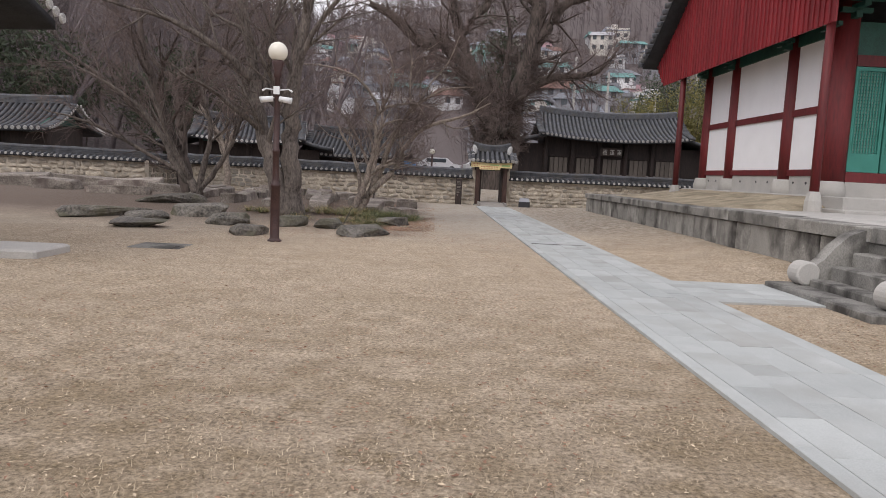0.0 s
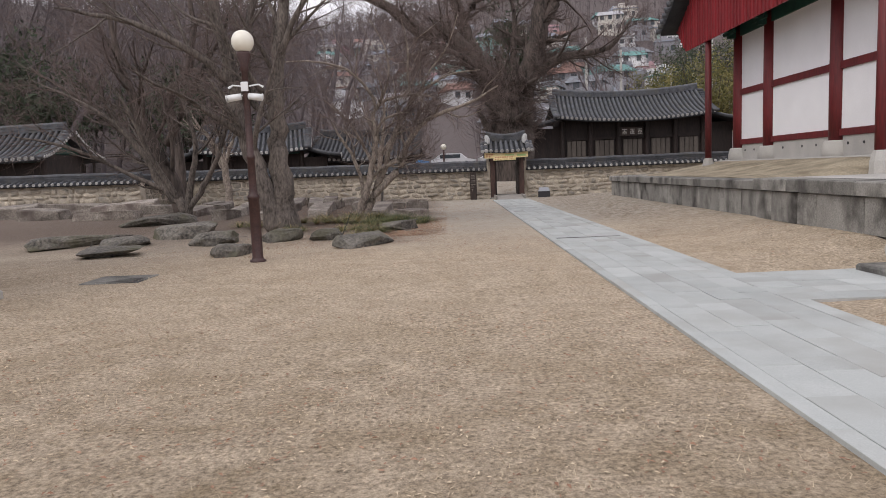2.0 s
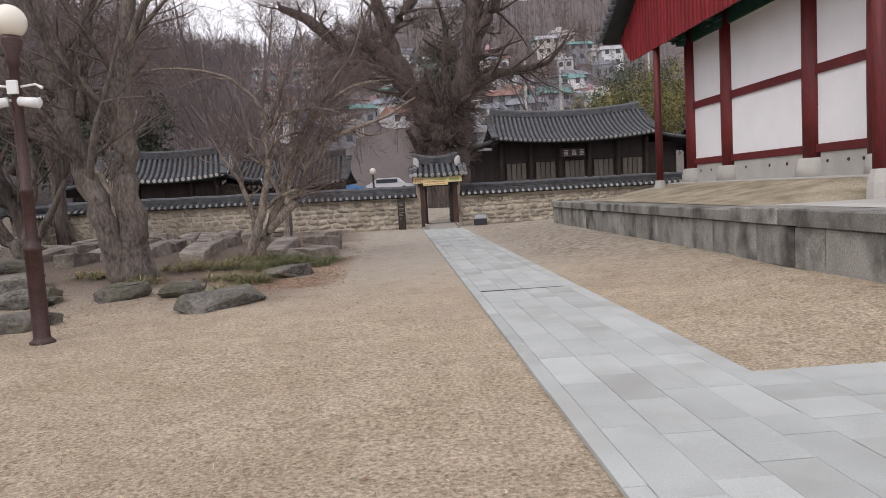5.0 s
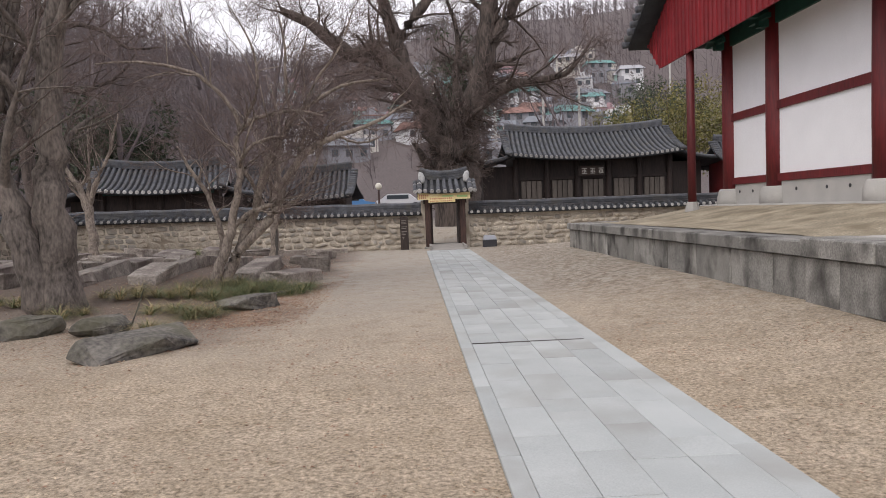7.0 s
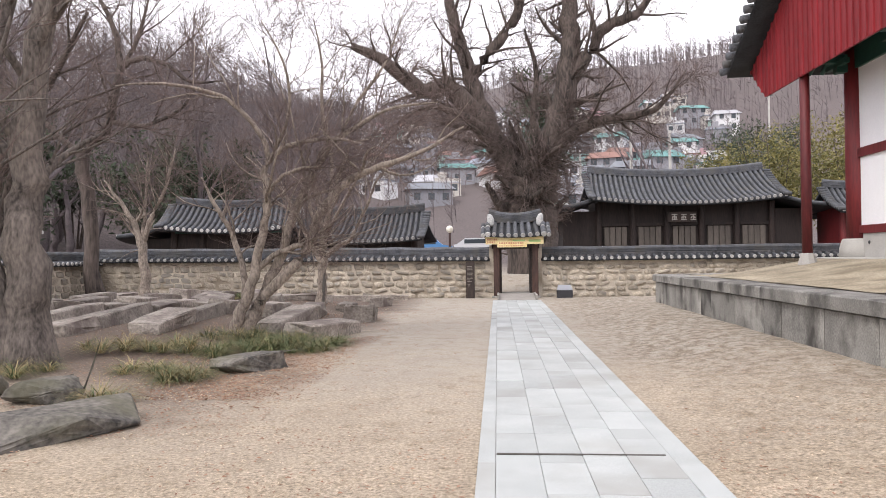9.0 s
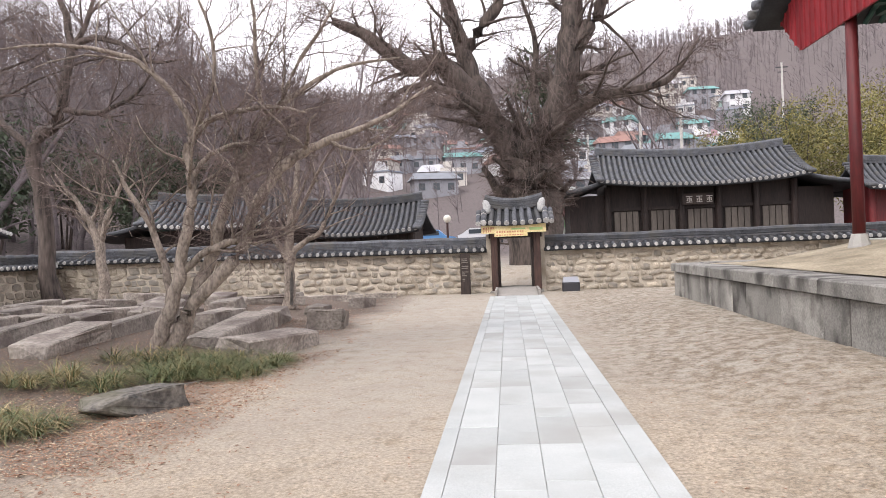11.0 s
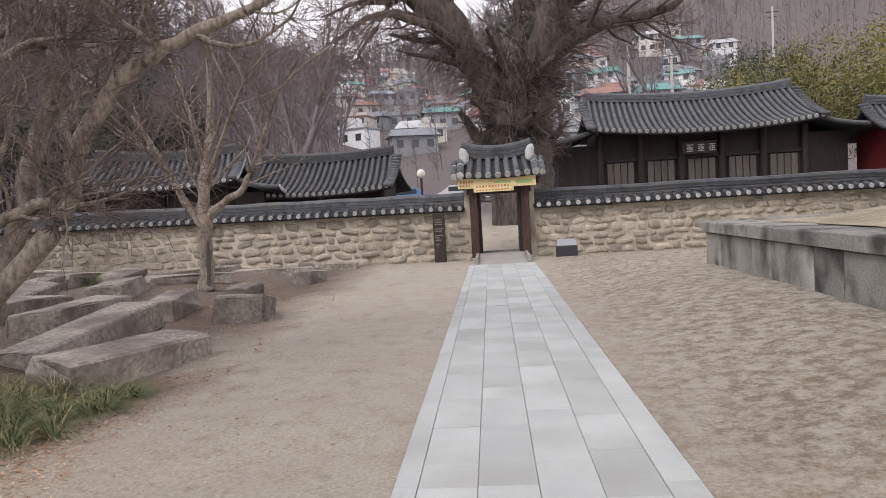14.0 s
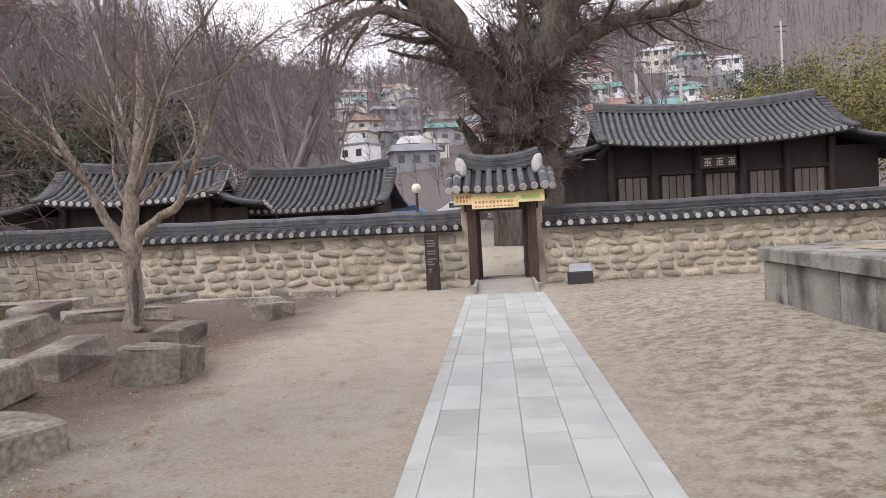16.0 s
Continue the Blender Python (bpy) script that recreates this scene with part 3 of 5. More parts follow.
    ramp_b.add([(2.17, 30.75, 0.03), (3.27, 30.75, 0.03), (3.27, 32.2, 0.17), (2.17, 32.2, 0.17), (2.17, 30.75, -0.05), (3.27, 30.75, -0.05), (3.27, 32.2, -0.05), (2.17, 32.2, -0.05)],
               [(0, 1, 2, 3), (4, 7, 6, 5), (0, 4, 5, 1), (1, 5, 6, 2), (2, 6, 7, 3), (3, 7, 4, 0)])
    ramp_b.box(2.1, 30.75, -0.05, 2.165, 32.2, 0.19, c=0.01)
    ramp_b.box(3.275, 30.75, -0.05, 3.34, 32.2, 0.19, c=0.01)
    tagged(ramp_b.ob("entry_ramp", mat("ramp_concrete", (0.24, 0.22, 0.2), (0.36, 0.34, 0.31), 3, 0.9, 0.2)), "grey concrete ramp leading up to the gate sill", "ramp")
    boxes_sill = boxes("gate_sill", OLDGRANITE, [(2.1, 32.21, -0.05, 3.34, 33.3, 0.155)])
    tagged(boxes_sill, "worn stone sill of the gateway", "sill", kind="structure")


gate()


def notice_board():
    root = new("notice_board")
    root.location = (1.22, 32.2, 0)
    b = Build()
    b.box(-0.145, -0.035, -0.05, 0.145, 0.035, 1.2, c=0.01)
    b.ob("plank", DARKWOOD, root)
    r = random.Random(5)
    t = Build()
    for k in range(10):
        z = 1.04 - k * 0.055
        if k in (3, 6):
            continue
        t.box(-0.1, -0.042, z, -0.1 + r.uniform(0.1, 0.2), -0.037, z + 0.022)
    t.box(-0.055, -0.042, 0.38, -0.04, -0.037, 0.46)
    t.box(-0.085, -0.042, 0.44, -0.01, -0.037, 0.46)
    tagged(t.ob("lettering", FADEDINK, root), kind="stuff")
    tagged(root, "dark brown wooden notice board with pale lettering against wall", "sign")
    root = new("floor_light")
    root.location = (4.27, 32.1, 0)
    boxes("housing", DARKMETAL, [(-0.25, -0.14, -0.02, 0.25, 0.14, 0.26)], root, c=0.02)
    b = Build()
    b.add([(-0.24, -0.13, 0.27), (0.24, -0.13, 0.27), (0.2, 0.1, 0.42), (-0.2, 0.1, 0.42), (0.24, 0.13, 0.27), (-0.24, 0.13, 0.27)], [(0, 1, 2, 3), (1, 4, 2), (0, 3, 5), (3, 2, 4, 5), (0, 5, 4, 1)])
    b.ob("lens_cover", plain("grey_lens", (0.3, 0.31, 0.34), 0.3), root)
    tagged(root, "dark low floodlight box with pale sloping top", "floodlight")


notice_board()


# ---- terrace ----
EARTH = mat("terrace_earth", (0.17, 0.145, 0.1), (0.47, 0.4, 0.29), 1.2, 0.95, 0.5, fine=30, dirt=(0.2, 0.165, 0.11), dirt_scale=1.8)


def terrace():
    root = new("terrace")
    boxes("fill", EARTH, [(6.3, 15.0, 0, 24, 26.6, 0.87), (6.3, 2.0, 0, 24, 14.98, 0.84)], root)
    boxes("joint_core", PIT, [(6.0, 2.02, -0.1, 6.29, 26.8, 0.7), (6.3, 26.61, -0.1, 24, 26.8, 0.7)], root)
    r = random.Random(11)
    for y0, y1, x, zt, hcap in ((14.9, 26.9, 5.95, 0.89, 0.17), (2.0, 14.84, 5.86, 0.93, 0.2)):
        y = y0
        while y < y1 - 0.1:
            ln = min(r.uniform(1.1, 2.0), y1 - y)
            b = Build()
            b.box(x - 0.03, y + 0.006, zt - hcap, x + 0.55, y + ln - 0.006, zt + r.uniform(-0.008, 0.008), c=0.02)
            b.ob("coping_stone", OLDGRANITE, root)
            y += ln
        zrow = [(-0.05, 0.2), (0.206, zt - hcap - 0.006)]
        for z0, z1 in zrow:
            y = y0
            while y < y1 - 0.1:
                ln = min(r.uniform(0.6, 1.3), y1 - y)
                b = Build()
                b.box(x + 0.02 + r.uniform(0, 0.025), y + 0.012, z0, x + 0.3, y + ln - 0.012, z1, c=0.022)
                b.ob("facing_stone", OLDGRANITE, root)
                y += ln
    x = 6.5
    while x < 24:
        ln = r.uniform(1.0, 1.8)
        b = Build()
        b.box(x + 0.006, 26.45, 0.72, x + ln - 0.006, 26.93, 0.89, c=0.02)
        b.ob("coping_stone", OLDGRANITE, root)
        b = Build()
        b.box(x + 0.006, 26.7, -0.1, x + ln - 0.006, 26.9, 0.715, c=0.014)
        b.ob("facing_stone", OLDGRANITE, root)
        x += ln
    # paved top of the nearer half
    for i in range(9):
        for j in range(12):
            b = Build()
            b.box(6.42 + i * 0.62, 2.1 + j * 1.06, 0.82, 7.03 + i * 0.62, 3.15 + j * 1.06, 0.925 + r.uniform(-0.004, 0.004), c=0.008)
            b.ob("paving_slab", PALEGRANITE, root)
    tagged(root, "stained granite terrace of squared blocks with coping", "terrace", kind="structure")
    st = new("stone_steps")
    st.location = (5.2, 8.35, 0)
    for k in range(4):
        b = Build()
        b.box(-0.1 + k * 0.27, -0.78, -0.05, 0.86, 0.78, 0.2 + k * 0.19, c=0.02)
        b.ob("tread", OLDGRANITE, st)
    b = Build()
    b.box(-0.5, -1.2, -0.08, 0.86, 1.2, 0.1, c=0.02)
    b.ob("base_slab", OLDGRANITE, st)
    for sy in (-1, 1):
        y0, y1 = sy * 0.94 - 0.12, sy * 0.94 + 0.12
        prof = [(0.0, 0.1), (0.86, 0.1), (0.86, 0.9), (0.62, 0.88), (0.42, 0.8), (0.24, 0.64), (0.1, 0.46), (-0.04, 0.36)]
        b = Build()
        n = len(prof)
        b.add([(x, y0, z) for x, z in prof] + [(x, y1, z) for x, z in prof],
              [tuple(range(n)), tuple(range(2 * n - 1, n - 1, -1))] + [(i, n + i, n + (i + 1) % n, (i + 1) % n) for i in range(n)])
        b.ob("balustrade", OLDGRANITE, st)
        b = Build()
        b.tube([(-0.1, y0 - 0.02, 0.26), (-0.1, y0, 0.26), (-0.1, y1, 0.26), (-0.1, y1 + 0.02, 0.26)], [0.14, 0.165, 0.165, 0.14], 20)
        b.ob("drum_stone", PALEGRANITE, st)
    tagged(st, "granite steps with curved balustrades ending in drum stones", "steps")


terrace()


# ---- main hall ----
def hall():
    root = new("hall")
    X = 9.4
    ys = (24.05, 21.95, 18.48, 16.4)
    zb, zt = 1.62, 6.2
    boxes("platform", PALEGRANITE, [(8.75, 14.6, 0.8, 24, 15.5, 1.0), (8.95, 15.0, 1.0, 24, 24.95, 1.27)], root, c=0.02)
    bank = Build()
    prof = [(6.6, 0.89), (7.4, 0.97), (8.2, 1.11), (8.7, 1.2), (9.1, 1.26)]
    nb = 40
    for i in range(nb + 1):
        y = 15.1 + 11.0 * i / nb
        k = smoothstep(26.1, 25.0, y) * smoothstep(15.0, 16.6, y)
        bank.v += [(x, y, 0.86 + (z - 0.86) * k + 0.015 * noise.noise(Vector((x * 2, y * 2, 1)))) for x, z in prof]
    bank.f = [(i * 5 + j, i * 5 + j + 1, i * 5 + j + 6, i * 5 + j + 5) for i in range(nb) for j in range(4)]
    tagged(bank.ob("earth_bank", EARTH, root, True), "straw-coloured earth bank round the hall footing")
    for bx, y in [(X, q) for q in ys] + [(13.2, 16.4)]:
        b = Build()
        b.lathe([(0.36, 1.2), (0.35, 1.45), (0.31, 1.6), (0.28, 1.64)], bx, y, 14)
        b.ob("column_base", PALEGRANITE, root, True)
    for k, y in enumerate(ys):
        b = Build()
        rr = 0.21 if k < 3 else 0.3
        b.lathe([(rr, zb), (rr * 1.03, 2.8), (rr * 0.95, zt + 0.4)], X, y, 14)
        b.ob("column", REDWOOD, root, True)
    for x in (13.2, 17.0):
        b = Build()
        b.lathe([(0.3, zb - 0.3), (0.3, 2.8), (0.28, zt)], x, 16.4, 14)
        b.ob("column", REDWOOD, root, True)
    for y0, y1 in zip(ys[1:], ys[:-1]):
        boxes("plaster_panel", PLASTER, [(X - 0.04, y0 + 0.15, 1.75, X + 0.1, y1 - 0.15, 6.4)], root)
        boxes("tie_beam", REDWOOD, [(X - 0.09, y0 + 0.1, 3.26, X + 0.12, y1 - 0.1, 3.44)], root, c=0.01)
        boxes("sill_beam", REDWOOD, [(X - 0.09, y0 + 0.1, 1.74, X + 0.12, y1 - 0.1, 1.9)], root, c=0.01)
        boxes("top_beam", GREENWOOD, [(X - 0.1, y0 + 0.1, 5.05, X + 0.12, y1 - 0.1, 5.5)], root, c=0.01)
        boxes("plinth_panel", PALEGRANITE, [(X - 0.06, y0 + 0.3, 1.15, X + 0.12, y1 - 0.3, 1.735)], root)
        vents = Build()
        for f in (0.25, 0.45, 0.75):
            y = y0 + (y1 - y0) * f
            vents.tube([(X - 0.068, y, 1.56), (X - 0.05, y, 1.56)], [0.035, 0.035], 10)
        tagged(vents.ob("vent_holes", DARKMETAL, root), kind="stuff")
    # south front: lattice doors between columns
    for x0, x1 in ((9.7, 12.9), (13.5, 16.7), (17.3, 20.5)):
        boxes("front_sill", REDWOOD, [(x0, 16.3, 1.62, x1, 16.5, 1.85)], root)
        boxes("front_rail", REDWOOD, [(x0, 16.3, 4.3, x1, 16.5, 4.55)], root)
        boxes("front_plinth", PALEGRANITE, [(x0, 16.28, 1.15, x1, 16.52, 1.615)], root)
        boxes("transom", GREENWOOD, [(x0, 16.34, 4.55, x1, 16.46, 5.3)], root)
        n = 4
        w = (x1 - x0) / n
        for k in range(n):
            xa, xb = x0 + k * w + 0.02, x0 + (k + 1) * w - 0.02
            b = Build()
            b.box(xa, 16.33, 1.86, xa + 0.07, 16.43, 4.29)
            b.box(xb - 0.07, 16.33, 1.86, xb, 16.43, 4.29)
            b.box(xa + 0.07, 16.33, 1.86, xb - 0.07, 16.43, 2.3)
            b.box(xa + 0.07, 16.33, 4.2, xb - 0.07, 16.43, 4.29)
            for i in range(9):
                x = xa + 0.07 + (xb - xa - 0.14) * (i + 0.5) / 9
                b.box(x - 0.012, 16.35, 2.3, x + 0.012, 16.38, 4.2)
            for i in range(24):
                z = 2.3 + 1.9 * (i + 0.5) / 24
                b.box(xa + 0.07, 16.355, z - 0.012, xb - 0.07, 16.375, z + 0.012)
            b.ob("lattice_door", TEAL, root)
            boxes("door_paper", mat("door_paper_%d" % k, (0.3, 0.42, 0.38), (0.42, 0.52, 0.48), 3, 0.9, 0.05), [(xa + 0.07, 16.4, 2.3, xb - 0.07, 16.42, 4.2)], root)
    boxes("back_wall", PLASTER, [(9.6, 23.98, 1.35, 24, 24.1, 5.6), (24, 16.3, 0.9, 24.1, 24.1, 5.6)], root)
    # brackets and soffit under the eaves
    br = Build()
    for x in np.arange(9.4, 22, 1.25):
        for k in range(3):
            br.box(x - 0.07, 15.9 - k * 0.28, 5.3 + k * 0.2, x + 0.07, 16.6, 5.44 + k * 0.16)
            br.box(x - 0.35 - 0.1 * k, 15.98 - k * 0.28, 5.42 + k * 0.2, x + 0.35 + 0.1 * k, 16.08 - k * 0.28, 5.53 + k * 0.2)
    for y in ys:
        for k in range(2):
            br.box(9.0 - k * 0.2, y - 0.08, 5.0 + k * 0.2, 9.6, y + 0.08, 5.16 + k * 0.2)
            br.box(9.0 - k * 0.2, y - 0.4, 5.12 + k * 0.2, 9.1 - k * 0.2, y + 0.4, 5.22 + k * 0.2)
    tagged(br.ob("eave_brackets", GREENWOOD, root), kind="stuff")
    # gable boards hanging from the verge
    ya, yb, yc, ze = 14.9, 27.6, 20.6, 5.35
    def rake(y):
        f = max(0.0, 1 - abs(y - yc) / 6.3)
        return 5.8 + 4.4 * f - 1.2 * f * (1 - f) - 0.14
    y = ya
    while y < 26.65:
        t = rake(y + 0.1)
        low = 4.95 + max(0.0, y - 25.85) * 0.9
        low2 = 4.95 + max(0.0, y + 0.215 - 25.85) * 0.9
        if t > low + 0.15:
            b = Build()
            b.add([(8.3, y, low), (8.3, y + 0.215, low2), (8.3, y + 0.215, rake(y + 0.215)), (8.3, y, rake(y)), (8.34, y, low), (8.34, y + 0.215, low2), (8.34, y + 0.215, rake(y + 0.215)), (8.34, y, rake(y))],
                  [(0, 3, 2, 1), (4, 5, 6, 7), (0, 1, 5, 4), (2, 3, 7, 6), (1, 2, 6, 5), (3, 0, 4, 7)])
            b.ob("gable_board", REDBOARD, root)
            b = Build()
            b.box(8.27, y + 0.195, low2, 8.3, y + 0.235, min(rake(y + 0.195), rake(y + 0.235)))
            b.ob("cover_strip", REDBOARD, root)
        y += 0.218
    # main roof, verge and ridge
    for y_e, s in ((26.9, 1), (14.3, -1)):
        a, bq = (7.8, y_e, 5.8), (26, y_e, 5.8)
        r0, r1 = (7.8, yc + 0.05 * s, 10.2), (26, yc + 0.05 * s, 10.2)
        if s > 0:
            a, bq, r0, r1 = bq, a, r1, r0
        roof_slope(root, a, bq, r0, r1, 0.3, 0.085, sag=0.3, segs=10, thick=0.12)
    boxes("soffit_board", GREENWOOD, [(8.4, 14.5, 5.66, 24, 14.7, 5.76)], root)
    sof = Build()
    for x in np.arange(8.5, 23, 0.3):
        sof.tube([(x, 14.4, 5.68), (x, 16.6, 6.75)], [0.055, 0.06], 6)
        sof.tube([(x, 26.8, 5.68), (x, 24.3, 6.9)], [0.055, 0.06], 6)
    sof.ob("rafters", GREENWOOD, root, True)
    verge = Build()
    for s, ye in ((1, 26.95), (-1, 14.25)):
        for k in range(26):
            f = k / 26
            y, z = ye + (yc - ye) * f, 5.86 + (10.26 - 5.86) * f - 0.3 * 4 * f * (1 - f)
            verge.tube([(7.66, y, z - 0.03), (8.05, y, z + 0.03)], [0.1, 0.1], 8)
    tagged(verge.ob("verge_tiles", TILE, root, True), kind="stuff")
    ridge_stack(root, arc((7.75, yc, 10.2), (26, yc, 10.2), 0.2), 0.35, 6, 0.07)
    # slender posts under the corners of the verge
    for y in (24.1, 15.25):
        b = Build()
        b.lathe([(0.1, 1.36), (0.1, 3.0), (0.09, 5.6)], 8.42, y, 10)
        b.ob("eave_post", REDWOOD, root, True)
        b = Build()
        b.lathe([(0.19, 0.84), (0.18, 1.15), (0.12, 1.36)], 8.42, y, 8)
        b.ob("eave_post_base", PALEGRANITE, root)
    tagged(root, "red-pillared hall with white plaster walls and boarded gable", "hall")


hall()


# ---- dark timber house beyond the wall ----
def tile_house(name, x0, x1, y, zf, ze, zr, depth, label, skirt=0.0, lift=0.35, spacing=0.3, yaw=0.0, wood=None, bays=5, sign=False, front=True, gable=None, inset=0.55):
    root = new(name)
    cx = (x0 + x1) / 2
    root.matrix_world = pose(cx, y, 0, 0, 0, yaw)
    h = (x1 - x0) / 2
    wood = wood or DARKWOOD
    wx = h - inset
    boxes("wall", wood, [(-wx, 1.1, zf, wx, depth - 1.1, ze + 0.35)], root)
    n = bays
    bay = 2 * wx / n
    for i in range(n + 1):
        b = Build()
        b.lathe([(0.17, zf - 0.4), (0.17, ze + 0.1)], -wx + i * bay, 1.0, 10)
        b.ob("pillar", wood, root)
    if front:
        for i in range(n):
            for k in range(4):
                xa = -wx + i * bay + 0.3 + k * (bay - 0.6) / 4
                b = Build()
                b.box(xa + 0.02, 1.02, zf - 0.2, xa + (bay - 0.6) / 4 - 0.02, 1.09, zf + 1.0, c=0.008)
                b.ob("door_panel", GREYWOOD, root)
            boxes("lintel", wood, [(-wx + i * bay, 0.95, zf + 1.05, -wx + (i + 1) * bay, 1.09, zf + 1.2)], root)
    if gable:
        boxes("eave_beam", gable, [(-wx, 0.85, ze - 0.05, wx, 1.09, ze + 0.2)], root)
    rx = h - 0.25
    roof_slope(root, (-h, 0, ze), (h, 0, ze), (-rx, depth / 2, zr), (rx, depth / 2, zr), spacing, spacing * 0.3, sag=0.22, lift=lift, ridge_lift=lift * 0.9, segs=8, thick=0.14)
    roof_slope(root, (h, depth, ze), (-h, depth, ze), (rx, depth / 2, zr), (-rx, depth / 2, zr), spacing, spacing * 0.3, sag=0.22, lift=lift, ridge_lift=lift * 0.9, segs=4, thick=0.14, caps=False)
    ridge_stack(root, arc((-rx, depth / 2, zr), (rx, depth / 2, zr), lift * 0.9, 14), 0.34, 5, 0.065)
    for s in (-1, 1):
        g = Build()
        g.add([(s * (rx - 0.3), 0.5, ze + 0.3), (s * (rx - 0.3), depth - 0.5, ze + 0.3), (s * (rx - 0.3), depth / 2, zr - 0.1), (s * (rx - 0.4), 0.5, ze + 0.3), (s * (rx - 0.4), depth - 0.5, ze + 0.3), (s * (rx - 0.4), depth / 2, zr - 0.1)],
              [(0, 1, 2), (5, 4, 3), (0, 3, 4, 1), (1, 4, 5, 2), (2, 5, 3, 0)])
        g.ob("gable", gable or wood, root)
        b = Build()
        for k in range(14):
            f = k / 14
            b.tube([(s * (h - 0.28), depth / 2 * f, ze + lift + (zr - ze) * f - 0.88 * f * (1 - f) + 0.08), (s * (h + 0.12), depth / 2 * f, ze + lift + (zr - ze) * f - 0.88 * f * (1 - f) + 0.05)], [0.09, 0.1], 8)
        tagged(b.ob("verge_tiles", TILE, root, True), kind="stuff")
        if gable:
            b = Build()
            for k in range(14):
                for y, f in ((depth / 2 * k / 14, k / 14), (depth - depth / 2 * k / 14, k / 14)):
                    z = ze + lift + (zr - ze) * f - 0.88 * f * (1 - f) + 0.05
                    b.tube([(s * (h + 0.1), y, z), (s * (h + 0.14), y, z)], [0.09, 0.08], 8)
            tagged(b.ob("verge_end_caps", TILECAP, root), kind="stuff")
        if skirt:
            o = [(s * (h - 0.3), 0.3, ze + 0.32), (s * (h - 0.3), depth - 0.3, ze + 0.32), (s * (h + skirt), -0.25, ze - 0.45), (s * (h + skirt), depth + 0.3, ze - 0.45)]
            e0, e1, r0, r1 = (o[3], o[2], o[1], o[0]) if s < 0 else (o[2], o[3], o[0], o[1])
            roof_slope(root, e0, e1, r0, r1, spacing, spacing * 0.3, sag=0.1, lift=0.25, segs=5, thick=0.12)
            boxes("side_wall", wood, [(min(s * (h - 0.6), s * (h + skirt - 0.9)), 1.1, zf - 0.3, max(s * (h - 0.6), s * (h + skirt - 0.9)), depth - 1.1, ze - 0.3)], root)
    if sign:
        b = Build()
        b.box(-0.95, 0.7, ze - 0.98, 0.6, 0.78, ze - 0.42, c=0.02)
        b.ob("signboard", DARKWOOD, root)
        t = Build()
        for k in range(3):
            x = -0.75 + k * 0.5
            for dx, dz, w, hh in ((0, 0.3, 0.3, 0.04), (0.03, 0.2, 0.24, 0.03), (0.0, 0.02, 0.3, 0.035), (0.13, 0.04, 0.04, 0.27), (0.02, 0.1, 0.07, 0.08), (0.2, 0.1, 0.07, 0.08)):
                t.box(x + dx, 0.69, ze - 0.9 + dz, x + dx + w, 0.697, ze - 0.9 + dz + hh)
        tagged(t.ob("sign_strokes", PALEINK, root), kind="stuff")
    tagged(root, label, "house")
    return root


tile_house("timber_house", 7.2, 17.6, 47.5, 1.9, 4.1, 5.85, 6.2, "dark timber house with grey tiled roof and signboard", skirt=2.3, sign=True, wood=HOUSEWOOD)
tile_house("pavilion", -29.4, -18.3, 33.5, 1.2, 2.55, 3.95, 5.5, "low pavilion with grey tiled roof and green gable", front=False, lift=0.1, bays=4, gable=GREENWOOD, yaw=0)
tile_house("side_hall", -15.0, -8.2, 43.6, 1.0, 2.8, 4.15, 4.8, "tiled hall with green painted eaves behind wall", skirt=1.9, gable=GREENWOOD, front=False, yaw=8, lift=0.25, bays=4)
tile_house("store_house", -8.6, -1.75, 45.2, 1.0, 2.2, 3.75, 5, "low dark store house with grey tiled roof", front=False, yaw=-4, lift=0.18, bays=4)
tile_house("west_pavilion", -17.0, -6.45, 6.6, 0.4, 3.5, 5.3, 5.5, "tiled pavilion with green painted eaves beside the lawn", gable=GREENWOOD, front=False, lift=0.12, bays=4, inset=1.5)
tile_house("east_house", 19.5, 27, 46.0, 1.6, 3.3, 4.7, 5, "small tiled side house behind boundary wall", wood=REDWOOD, front=False, lift=0.2, bays=3)


